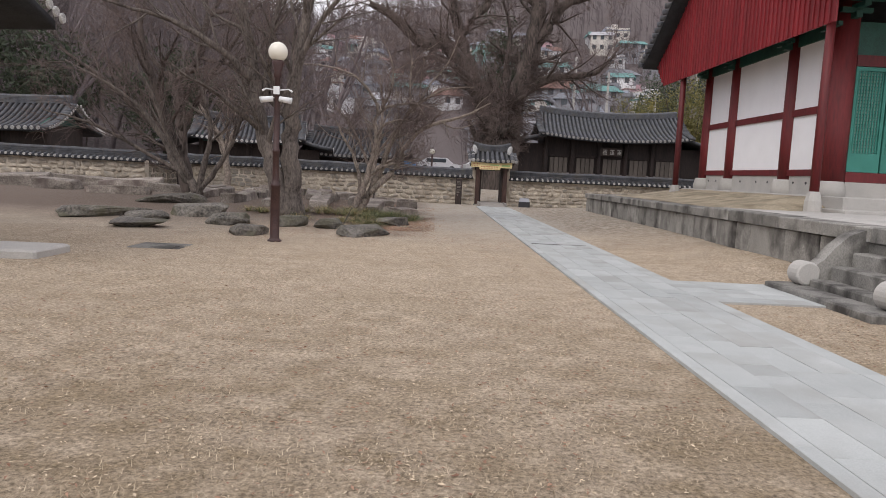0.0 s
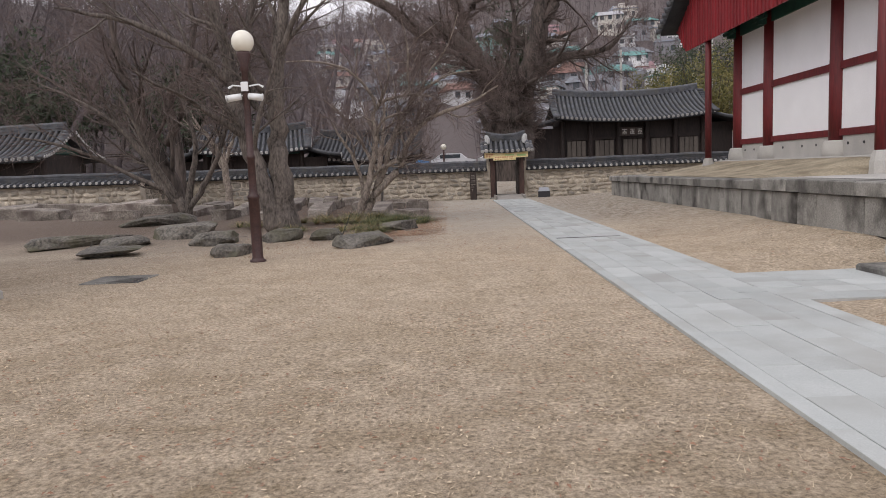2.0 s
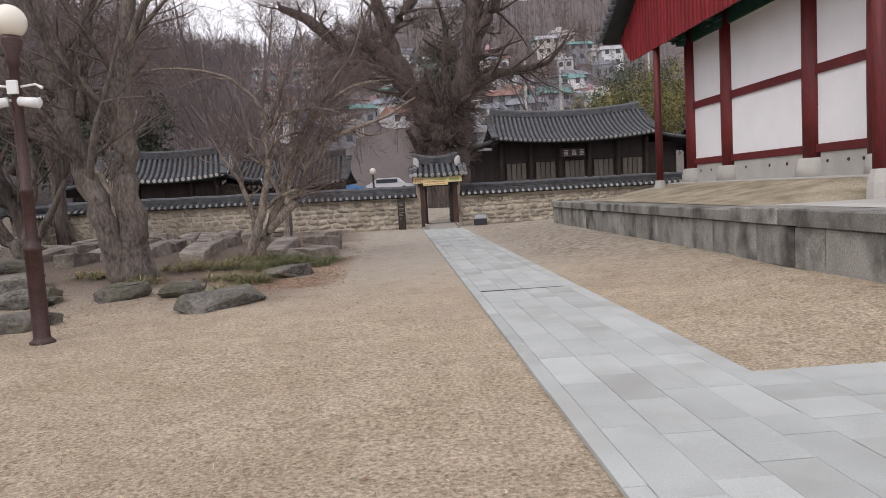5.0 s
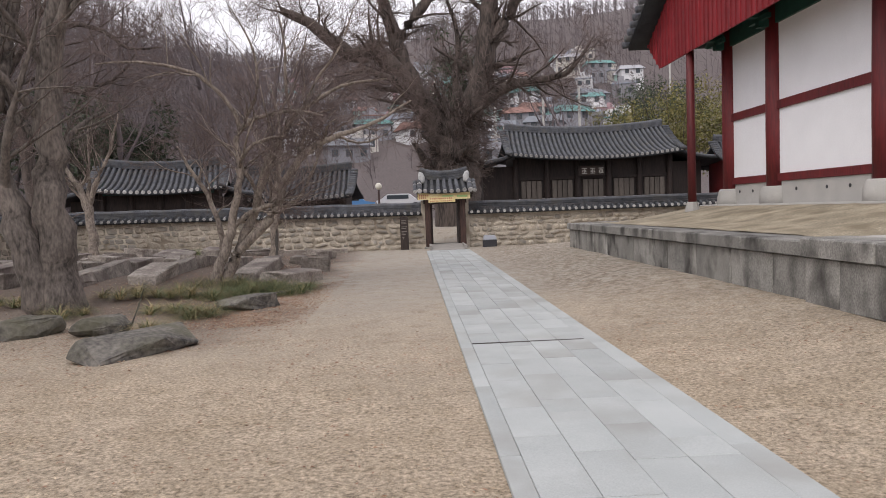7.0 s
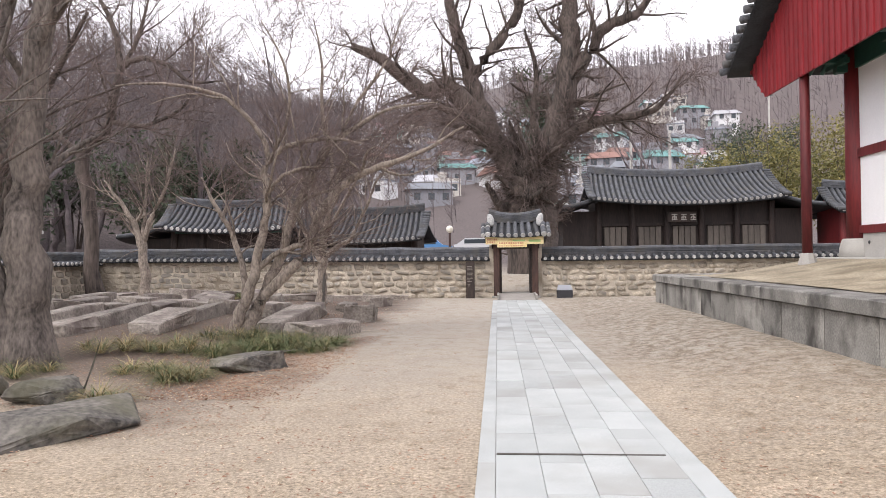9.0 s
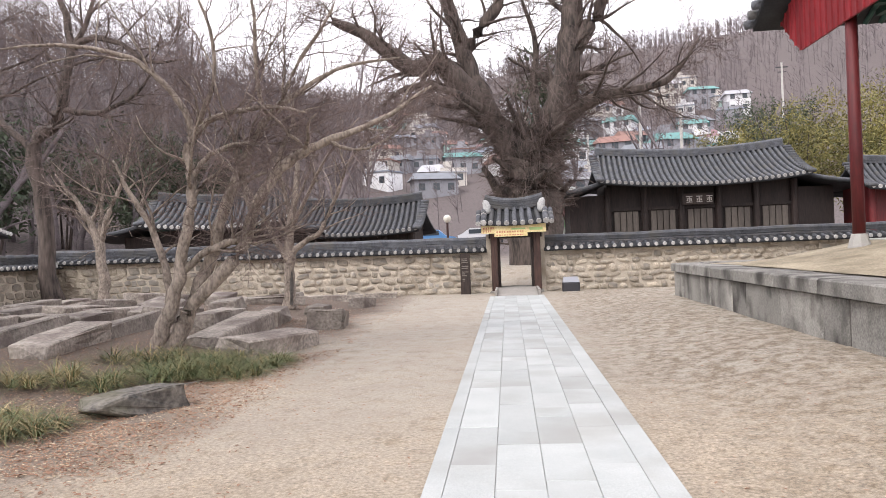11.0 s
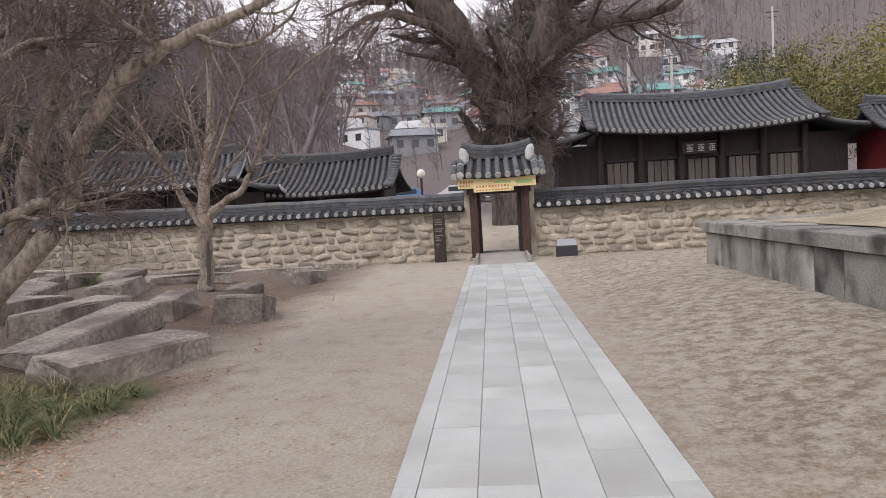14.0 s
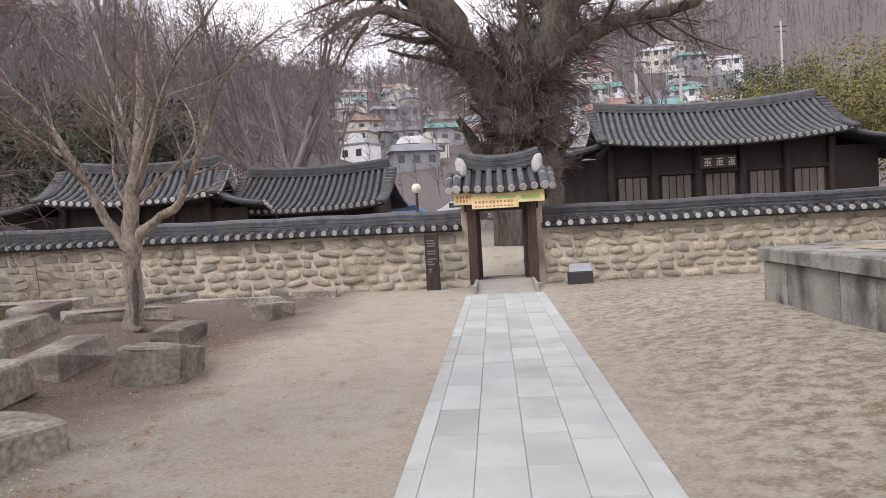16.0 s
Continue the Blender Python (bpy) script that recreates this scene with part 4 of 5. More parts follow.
# ---- lamp post ----
def lamp_post():
    root = new("lamp_post")
    root.location = (-2.86, 12.75, -0.01)
    b = Build()
    b.lathe([(0.13, 0), (0.13, 0.03), (0.1, 0.05), (0.085, 0.08), (0.085, 1.0), (0.095, 1.01), (0.095, 1.05), (0.07, 1.08), (0.06, 1.15), (0.06, 1.62), (0.07, 1.63), (0.07, 1.67), (0.055, 1.69), (0.05, 2.95), (0.075, 2.98), (0.06, 3.05), (0.11, 3.22), (0.1, 3.26)], n=16)
    b.ob("pole", LAMPMETAL, root, True)
    b = Build()
    bm_prof = [(0.17 * math.sin(math.pi * k / 12) + 0.002, 3.41 - 0.175 * math.cos(math.pi * k / 12)) for k in range(13)]
    b.lathe(bm_prof, n=20)
    b.ob("globe", GLOBE, root, True)
    for s in (-1, 1):
        b = Build()
        b.tube([(s * 0.06, -0.06, 2.58), (s * 0.26, -0.1, 2.55)], [0.05, 0.055], 12)
        b.tube([(s * 0.27, -0.1, 2.55), (s * 0.28, -0.1, 2.548)], [0.06, 0.05], 12)
        b.ob("floodlight", WHITEMETAL, root, True)
        b = Build()
        b.tube([(s * 0.04, 0, 2.74), (s * 0.2, 0, 2.76), (s * 0.27, 0, 2.72)], [0.012, 0.012, 0.02], 6)
        b.tube([(s * 0.04, 0, 2.6), (s * 0.1, -0.05, 2.6)], [0.014, 0.014], 6)
        b.ob("bracket_arm", WHITEMETAL, root)
    b = Build()
    b.box(-0.055, -0.085, 2.66, 0.055, -0.045, 2.8, c=0.008)
    b.ob("junction_box", WHITEMETAL, root)
    tagged(root, "maroon metal lamp post with opal globe and two floodlights", "street lamp")


lamp_post()


# ---- garden rocks ----
def rock(x, y, lx, ly, h, yaw, label, flat=0.5, z=None, seed=0, stone=None):
    """An angular boulder: the hull of scattered points, subdivided and roughened."""
    r = random.Random(seed + int(x * 100) + int(y * 37))
    bm = bmesh.new()
    for _ in range(26):
        p = Vector([r.uniform(-1, 1) for _ in range(3)])
        m = max(abs(c) for c in p)
        p = p / m * r.uniform(0.85, 1.0)
        k = 1.0 if p.z < 0.3 else 0.88
        bm.verts.new((p.x * lx / 2 * k, p.y * ly / 2 * k, max(-1, min(0.8, p.z)) * h / 2))
    hull = bmesh.ops.convex_hull(bm, input=bm.verts)
    bmesh.ops.delete(bm, geom=[g for g in hull["geom_interior"] if isinstance(g, bmesh.types.BMVert)], context="VERTS")
    bmesh.ops.bevel(bm, geom=list(bm.edges), offset=min(h, ly) * 0.05, segments=1, affect="EDGES")
    bmesh.ops.triangulate(bm, faces=bm.faces)
    bmesh.ops.subdivide_edges(bm, edges=bm.edges, cuts=1)
    sh = Vector((r.uniform(0, 50), r.uniform(0, 50), r.uniform(0, 50)))
    for v in bm.verts:
        v.co += v.co.normalized() * 0.05 * (noise.noise(Vector((v.co.x * 3, v.co.y * 3, v.co.z * 9)) + sh) + 0.5 * noise.noise(v.co * 11 + sh))
    me = bpy.data.meshes.new("rock")
    bm.to_mesh(me)
    bm.free()
    me.materials.append(stone or ROCK)
    o = new("rock", me)
    o.matrix_world = pose(x, y, (height(x, y) if z is None else z) + h * 0.26, r.uniform(-4, 4), r.uniform(-4, 4), yaw)
    tagged(o, label, "rock", "garden rocks")


FLAT = "flat dark grey garden boulder lying on the lawn edge"
BLOCK = "weathered brown stone block edging the planted bed"
for a in ((-1.35, 14.8, 1.65, 0.72, 0.32, 56), (-7.75, 16.5, 2.2, 0.95, 0.36, 38), (-6.0, 14.5, 1.3, 0.9, 0.24, 12), (-7.0, 19.0, 1.9, 0.9, 0.3, 40), (-3.6, 13.8, 0.95, 0.75, 0.3, 10),
          (-3.25, 16.0, 0.8, 0.5, 0.36, 30), (-2.35, 15.95, 0.7, 0.45, 0.34, 10), (-1.02, 17.9, 0.95, 0.55, 0.3, 52), (-5.6, 17.0, 1.5, 0.8, 0.4, 12), (-4.6, 15.9, 1.0, 0.7, 0.4, -10), (-6.5, 16.0, 1.0, 0.6, 0.3, 30)):
    rock(*a, FLAT)


def edging_block(x, y, lx, ly, h, yaw):
    """A roughly squared edging stone: a chamfered block, split-faced, its top a little tilted."""
    r = random.Random(int(x * 131) + int(y * 57))
    bm = bmesh.new()
    bmesh.ops.create_cube(bm, size=1.0)
    for v in bm.verts:
        k = 0.96 if v.co.z > 0 else 1.0
        v.co = Vector((v.co.x * lx * k * r.uniform(0.93, 1.05), v.co.y * ly * k * r.uniform(0.8, 1.1), v.co.z * h * r.uniform(0.78, 1.12)))
    bmesh.ops.bevel(bm, geom=list(bm.edges), offset=min(h, ly) * 0.07, segments=1, affect="EDGES")
    bmesh.ops.triangulate(bm, faces=bm.faces)
    bmesh.ops.subdivide_edges(bm, edges=bm.edges, cuts=2)
    sh = Vector((r.uniform(0, 50), r.uniform(0, 50), r.uniform(0, 50)))
    for v in bm.verts:
        v.co += v.co.normalized() * (0.06 * noise.noise(Vector((v.co.x * 2.0, v.co.y * 3, v.co.z * 9)) + sh) + 0.02 * noise.noise(v.co * 12 + sh))
    me = bpy.data.meshes.new("edging_stone")
    bm.to_mesh(me)
    bm.free()
    me.materials.append(BLOCKROCK)
    o = new("edging_stone", me)
    o.matrix_world = pose(x, y, height(x, y) + h * 0.22, r.uniform(-6, 6), r.uniform(-5, 5), yaw)
    tagged(o, BLOCK, "rock", "bed edging stones")


for a in ((-0.95, 21.45, 1.75, 0.62, 0.4, 73), (-0.88, 24.4, 0.72, 0.72, 0.46, 4), (-1.85, 22.35, 2.3, 0.55, 0.36, 89), (-1.98, 24.5, 1.15, 0.5, 0.3, 96), (-2.5, 23.2, 2.0, 0.55, 0.36, 96),
          (-3.2, 25.4, 1.5, 0.5, 0.34, 103), (-4.1, 24.25, 2.0, 0.55, 0.36, 102), (-4.2, 27.4, 1.0, 0.5, 0.34, 95), (-1.18, 28.85, 0.9, 0.42, 0.34, 78), (-1.25, 31.85, 0.95, 0.35, 0.2, 4),
          (-1.62, 26.4, 0.95, 0.42, 0.28, 92), (-2.9, 27.2, 1.5, 0.4, 0.22, 40), (-2.2, 29.9, 1.8, 0.4, 0.2, 8), (-4.1, 30.3, 1.9, 0.45, 0.24, 4), (-6.2, 30.0, 2.0, 0.5, 0.28, 5),
          (-12.5, 23.4, 1.4, 0.8, 0.5, 0), (-14.4, 24.8, 1.8, 0.8, 0.6, 10), (-16, 23.8, 1.3, 0.8, 0.5, -12), (-11.0, 25.6, 2.2, 0.8, 0.5, 5), (-13.2, 26.4, 2.4, 0.8, 0.6, 0), (-9.8, 22.0, 1.8, 0.8, 0.34, 5), (-9.0, 24.6, 1.9, 0.6, 0.36, 12)):
    edging_block(*a)
rr = random.Random(17)
for x, ya, yb in ((-3.25, 19.4, 24.0), (-4.45, 19.0, 23.0), (-5.1, 23.6, 28.6), (-5.7, 19.4, 24.4), (-6.6, 24.8, 29.2), (-7.2, 21.2, 24.4), (-8.2, 25.6, 28.6)):
    y = ya
    while y < yb:
        ln = rr.uniform(1.0, 2.1)
        edging_block(x + rr.uniform(-0.04, 0.04) - 0.05 * (y - ya), y + ln / 2, ln * 1.02, rr.uniform(0.42, 0.52), rr.uniform(0.27, 0.34), 93 + rr.uniform(-2, 3))
        y += ln + rr.uniform(0.0, 0.06)

b = Build()
b.box(-7.2, 9.1, -0.1, -5.15, 10.0, 0.13, c=0.03)
tagged(b.ob("stone_slab", PALEGRANITE), "long pale stone slab set in the lawn", "stone slab")
b = Build()
b.box(-4.75, 10.9, -0.05, -3.95, 11.6, 0.012, c=0.008)
for k in range(6):
    b.box(-4.68, 10.97 + k * 0.1, 0.01, -4.02, 11.03 + k * 0.1, 0.02)
tagged(b.ob("drain_cover", OLDGRANITE), "flat slotted drain cover sunk in dry grass", "drain cover")


# ---- grass tufts ----
def tuft(x, y, rad, crowns, hgt, seed, dry=0.25, label="mounded tuft of green sedge with arching blades"):
    """Sedge: several crowns, each a fountain of long blades that arch over to the ground."""
    r = random.Random(seed)
    green, straw = Build(), Build()
    root = new("grass_tuft")
    root.location = (x, y, height(x, y))
    for _ in range(crowns):
        a0, q0 = r.uniform(0, 6.283), rad * math.sqrt(r.random())
        cx, cy = q0 * math.cos(a0), q0 * math.sin(a0)
        hc = hgt * r.uniform(0.85, 1.45)
        for _ in range(110):
            a = r.uniform(0, 6.283)
            px, py = cx + 0.05 * math.cos(a) * r.random(), cy + 0.05 * math.sin(a) * r.random()
            ln, w = hc * r.uniform(0.9, 1.9), r.uniform(0.003, 0.006)
            el = r.uniform(0.45, 1.25)
            p, rows = Vector((px, py, -0.02)), []
            side = Vector((-math.sin(a), math.cos(a), 0))
            for k in range(5):
                rows.append((p.copy(), w * (1 - 0.22 * k)))
                p = p + Vector((math.cos(a) * math.cos(el), math.sin(a) * math.cos(el), math.sin(el))) * ln / 4
                p.z = max(p.z, 0.015)
                el -= r.uniform(0.35, 0.7)
            v = []
            for c, ww in rows:
                v += [c - side * ww, c + side * ww]
            (straw if r.random() < dry else green).add(v, [(2 * k, 2 * k + 1, 2 * k + 3, 2 * k + 2) for k in range(4)])
    tagged(green.ob("green_blades", LEAF, root), kind="stuff")
    if straw.v:
        tagged(straw.ob("dry_blades", DRYLEAF, root), "withered straw-coloured blades", kind="stuff")
    tagged(root, label, "grass", "sedge tufts")


for k, (x, y, rad, n, h, dry) in enumerate(((-0.85, 19.75, 0.42, 15, 0.28, 0.25), (-1.45, 19.55, 0.45, 16, 0.3, 0.22), (-2.0, 19.9, 0.4, 10, 0.28, 0.35), (-0.5, 20.35, 0.25, 7, 0.24, 0.25), (-1.75, 18.5, 0.35, 8, 0.26, 0.3), (-1.66, 15.85, 0.12, 3, 0.22, 0.5),
                                            (-3.3, 17.0, 0.35, 8, 0.24, 0.5), (-1.5, 17.1, 0.28, 7, 0.24, 0.45), (-2.4, 18.6, 0.4, 7, 0.22, 0.5), (-1.3, 20.6, 0.4, 7, 0.24, 0.4), (-3.0, 18.2, 0.4, 5, 0.2, 0.6), (-2.0, 17.3, 0.3, 5, 0.2, 0.5), (-4.4, 17.8, 0.35, 5, 0.2, 0.6), (-4.9, 27.9, 0.4, 5, 0.25, 0.3))):
    tuft(x, y, rad, n, h, k, dry)


def dry_grass():
    """Short matted winter grass on the lawn, in uneven patches."""
    r = random.Random(23)
    b = Build()
    for _ in range(52000):
        y = 1.0 + 13.0 * r.random() ** 1.6
        x = r.uniform(-1.0 - 0.72 * y, min(5.6, 1.0 + 0.75 * y))
        if 1.88 < x < 3.5 or (x > 3 and 7.6 < y < 10) or noise.noise(Vector((x * 1.1, y * 1.1, 4))) < -0.12:
            continue
        a, ln, el = r.uniform(0, 6.283), r.uniform(0.02, 0.055), r.uniform(0.1, 0.9)
        c, d = math.cos(a), math.sin(a)
        z, w = height(x, y), r.uniform(0.0015, 0.0035)
        b.add([(x - d * w, y + c * w, z - 0.004), (x + d * w, y - c * w, z - 0.004), (x + c * ln * math.cos(el), y + d * ln * math.cos(el), z + ln * math.sin(el))], [(0, 1, 2)])
    tagged(b.ob("dry_grass", STRAW), "short matted straw-coloured winter grass of the lawn", "grass", kind="stuff")


dry_grass()


def litter(name, material, count, near_share, size, label, seed):
    r = random.Random(seed)
    b = Build()
    for k in range(count):
        q = k / count
        if q < near_share:
            x, y = r.uniform(-7, 6), r.uniform(0.8, 16) if r.random() < 0.6 else r.uniform(0.8, 8)
        elif q < near_share + 0.48:
            x, y = (r.gauss(-0.75, 0.5), r.uniform(16, 22.5)) if r.random() < 0.5 else (r.gauss(-1.5, 1.1), r.uniform(14.5, 28))
        else:
            x, y = r.uniform(-5, 6), r.uniform(13, 32)
        if 1.9 < x < 3.5 or x > 5.7 or (x > 3 and 7.4 < y < 10):
            continue
        if y > 15 and x > 0.1 and r.random() < 0.8:
            continue
        if noise.noise(Vector((x * 0.8, y * 0.8, seed))) < -0.25:
            continue
        a, s = r.uniform(0, 6.283), r.uniform(0.5, 1.4) * size
        t = r.uniform(-0.6, 0.6)
        c, d = math.cos(a) * s, math.sin(a) * s
        z = height(x, y) + 0.008
        w = r.uniform(0.15, 0.5)
        b.add([(x - c, y - d, z), (x + d * w, y - c * w, z + abs(t) * s), (x + c, y + d, z + 0.004), (x - d * w, y + c * w, z + abs(t) * s * 0.6)], [(0, 1, 2, 3)])
    tagged(b.ob(name, material), label, "leaf litter", kind="stuff")


litter("straw_litter", STRAW, 46000, 0.75, 0.012, "pale straw fragments scattered on the dry lawn", 21)
litter("leaf_litter", LITTER, 60000, 0.22, 0.016, "small brown fallen leaves scattered over the soil", 22)

# ---- courtyard trees ----
OPT = dict(segs=(6, 4, 2), count=(11, 7, 7), start=(0.35, 0.15, 0.1), angle=(0.4, 1.0), len=(1.7, 0.9, 0.5), min=0.0035, ratio=0.5, up=0.05, wobble=0.22)
MYRTLE = dict(OPT, count=(10, 8, 8), up=0.03, wobble=0.3, angle=(0.45, 1.15), len=(1.5, 0.85, 0.5))
bare_tree("crape_myrtle", [
    ([(-2.2, 20.9, 0.05), (-2.0, 20.9, 0.5), (-1.76, 20.9, 0.83), (-1.1, 20.9, 1.48), (-0.9, 20.9, 2.05), (-0.6, 20.9, 2.48), (-0.2, 20.9, 2.76), (0.26, 20.85, 2.92), (0.85, 20.8, 3.1), (1.6, 20.7, 3.5)], [0.12, 0.1, 0.095, 0.085, 0.08, 0.072, 0.062, 0.05, 0.036, 0.014]),
    ([(-2.15, 21.0, 0.1), (-1.82, 21.0, 0.9), (-1.53, 21.0, 1.52), (-1.4, 21.0, 1.95), (-1.15, 21.0, 2.52), (-0.92, 21.0, 2.95), (-0.66, 21.0, 3.34), (-0.3, 21.0, 3.58), (0.3, 21.0, 3.88), (1.15, 21.0, 3.98)], [0.11, 0.09, 0.085, 0.08, 0.07, 0.06, 0.045, 0.036, 0.026, 0.012]),
    ([(-2.3, 20.8, 0.1), (-2.2, 20.8, 0.5), (-1.97, 20.8, 1.11), (-1.8, 20.8, 1.83), (-1.72, 20.8, 2.4), (-1.78, 20.8, 2.85), (-1.62, 20.8, 3.12), (-1.25, 20.8, 3.3), (-0.62, 20.8, 3.38), (-0.1, 20.8, 3.28)], [0.11, 0.1, 0.085, 0.07, 0.062, 0.055, 0.05, 0.042, 0.03, 0.014]),
    ([(-2.2, 20.95, 0.6), (-2.2, 20.95, 1.11), (-2.43, 21.0, 1.86), (-2.71, 21.0, 2.31), (-2.95, 21.0, 2.8)], [0.07, 0.055, 0.045, 0.035, 0.015]),
    ([(-1.95, 20.85, 1.2), (-1.5, 20.8, 1.5), (-1.1, 20.85, 1.62)], [0.055, 0.05, 0.045]),
    ([(-1.74, 20.8, 2.42), (-1.5, 20.75, 2.72), (-1.18, 20.7, 2.86), (-0.8, 20.65, 2.9)], [0.04, 0.034, 0.028, 0.012]),
    ([(-1.7, 20.8, 3.0), (-1.78, 20.8, 3.4), (-2.17, 20.75, 3.9), (-2.62, 20.7, 4.18), (-3.46, 20.6, 4.34), (-4.2, 20.5, 4.3)], [0.05, 0.045, 0.038, 0.032, 0.024, 0.01]),
    ([(-0.72, 20.95, 3.3), (-0.8, 20.9, 3.8), (-0.76, 20.8, 4.6), (-0.9, 20.8, 5.4)], [0.035, 0.03, 0.022, 0.008]),
    ([(-0.5, 20.95, 3.45), (-0.2, 20.9, 4.0), (0.3, 20.8, 4.6), (0.6, 20.8, 5.4)], [0.033, 0.028, 0.02, 0.008]),
    ([(-1.6, 20.8, 3.2), (-1.3, 20.7, 3.8), (-1.35, 20.6, 4.6), (-1.7, 20.5, 5.3)], [0.035, 0.028, 0.02, 0.008]),
], MYRTLE, PALEBARK, "bare multi-stemmed tree with smooth pale leaning stems", 3)
bare_tree("garden_tree", [
    ([(-2.3, 26.55, 0.2), (-2.26, 26.55, 0.8), (-2.23, 26.5, 1.32), (-2.2, 26.5, 1.9), (-2.05, 26.5, 2.8), (-2.0, 26.6, 3.9), (-2.2, 26.7, 5.0)], [0.13, 0.11, 0.11, 0.085, 0.065, 0.038, 0.012]),
    ([(-2.24, 26.5, 1.25), (-2.5, 26.4, 1.7), (-2.8, 26.3, 2.4), (-3.2, 26.2, 3.1), (-4.0, 26.0, 3.9)], [0.08, 0.06, 0.05, 0.035, 0.01]),
    ([(-2.22, 26.5, 1.35), (-1.9, 26.5, 1.65), (-1.5, 26.4, 1.87), (-1.1, 26.3, 2.6), (-0.7, 26.2, 3.4), (0.2, 26.1, 4.0)], [0.075, 0.06, 0.05, 0.04, 0.028, 0.01]),
    ([(-2.2, 26.5, 1.6), (-2.35, 26.9, 2.3), (-2.7, 27.3, 3.3), (-3.2, 27.6, 4.6)], [0.06, 0.045, 0.03, 0.01]),
    ([(-2.15, 26.5, 2.0), (-1.6, 26.0, 2.7), (-1.1, 25.5, 3.3), (-0.3, 25.1, 4.0)], [0.05, 0.04, 0.025, 0.01]),
], OPT, PALEBARK, "bare garden tree with a hollow slim trunk", 4)
hol = Build()
hol.tube([(-2.235, 26.455, 0.3), (-2.215, 26.455, 0.55), (-2.2, 26.45, 0.8), (-2.185, 26.43, 1.02)], [0.04, 0.045, 0.042, 0.015], 8)
h_ob = hol.ob("trunk_hollow", PIT)
h_tree = bpy.data.objects["garden_tree"]
h_ob.parent, h_ob.location = h_tree, -h_tree.location

BIG = dict(segs=(6, 4, 2), count=(12, 8, 6), start=(0.3, 0.2, 0.1), angle=(0.35, 1.0), len=(2.7, 1.5, 0.8), min=0.005, ratio=0.45, up=0.03, wobble=0.2)
bare_tree("twin_trunk_tree", [
    ([(-3.5, 17.3, 0.1), (-3.5, 17.3, 1.0), (-3.55, 17.35, 2.1), (-3.5, 17.4, 3.2), (-3.35, 17.4, 4.4), (-3.1, 17.5, 6.0), (-2.8, 17.6, 8.0)], [0.31, 0.25, 0.21, 0.17, 0.14, 0.1, 0.05]),
    ([(-3.62, 17.2, 0.15), (-3.9, 17.2, 1.1), (-4.15, 17.2, 2.1), (-4.42, 17.3, 3.3), (-4.75, 17.3, 5.3), (-5.2, 17.4, 8.0)], [0.22, 0.2, 0.17, 0.15, 0.11, 0.05]),
    ([(-4.3, 17.3, 3.3), (-5.1, 17.0, 4.0), (-6.2, 16.6, 4.6), (-7.6, 16.2, 4.9)], [0.1, 0.08, 0.06, 0.02]),
    ([(-4.2, 17.3, 3.0), (-4.2, 17.8, 4.4), (-4.0, 18.2, 6.0), (-3.9, 18.6, 8.0)], [0.1, 0.09, 0.06, 0.03]),
    ([(-3.4, 17.4, 3.9), (-2.9, 17.2, 4.8), (-2.2, 17.0, 5.6), (-1.2, 16.8, 6.4)], [0.08, 0.06, 0.045, 0.015]),
], BIG, BARK, "tall bare tree with two thick grey trunks", 5)
bare_tree("dark_garden_tree", [
    ([(-7.7, 22.6, 0.1), (-7.9, 22.6, 0.7), (-8.2, 22.5, 1.7), (-8.6, 22.4, 2.9), (-9.1, 22.3, 4.4), (-9.4, 22.2, 6.5)], [0.27, 0.23, 0.21, 0.17, 0.12, 0.05]),
    ([(-8.15, 22.5, 1.8), (-9.0, 22.4, 2.6), (-10.1, 22.2, 3.6), (-11.6, 22.0, 4.7)], [0.13, 0.11, 0.08, 0.03]),
    ([(-8.1, 22.5, 2.4), (-7.4, 22.4, 3.6), (-6.6, 22.3, 4.8), (-5.7, 22.2, 6.2)], [0.12, 0.1, 0.07, 0.03]),
], BIG, DARKBARK, "bare tree with thick dark leaning trunk", 6)
bare_tree("spreading_tree", [
    ([(-6.6, 19.8, 0.2), (-6.75, 19.8, 0.7), (-7.2, 19.8, 1.2), (-7.8, 19.8, 2.3), (-8.7, 19.7, 3.2), (-10.2, 19.6, 4.0)], [0.15, 0.13, 0.1, 0.08, 0.05, 0.015]),
    ([(-6.6, 19.8, 0.4), (-6.45, 19.8, 1.3), (-6.3, 19.9, 2.3), (-6.6, 20.0, 3.4), (-6.8, 20.0, 4.6)], [0.11, 0.08, 0.06, 0.04, 0.012]),
    ([(-6.6, 19.8, 0.5), (-6.1, 19.7, 1.2), (-5.6, 19.6, 2.0), (-5.2, 19.5, 3.1), (-4.9, 19.4, 4.2)], [0.09, 0.07, 0.055, 0.035, 0.012]),
    ([(-6.8, 19.8, 0.8), (-7.3, 19.5, 1.9), (-7.6, 19.2, 3.0), (-8.2, 18.9, 4.2)], [0.085, 0.06, 0.045, 0.012]),
    ([(-7.0, 19.8, 1.0), (-8.2, 19.6, 1.7), (-9.4, 19.4, 2.3), (-10.6, 19.2, 2.6)], [0.07, 0.05, 0.04, 0.012]),
], OPT, BARK, "low bare spreading garden tree with several stems", 7)
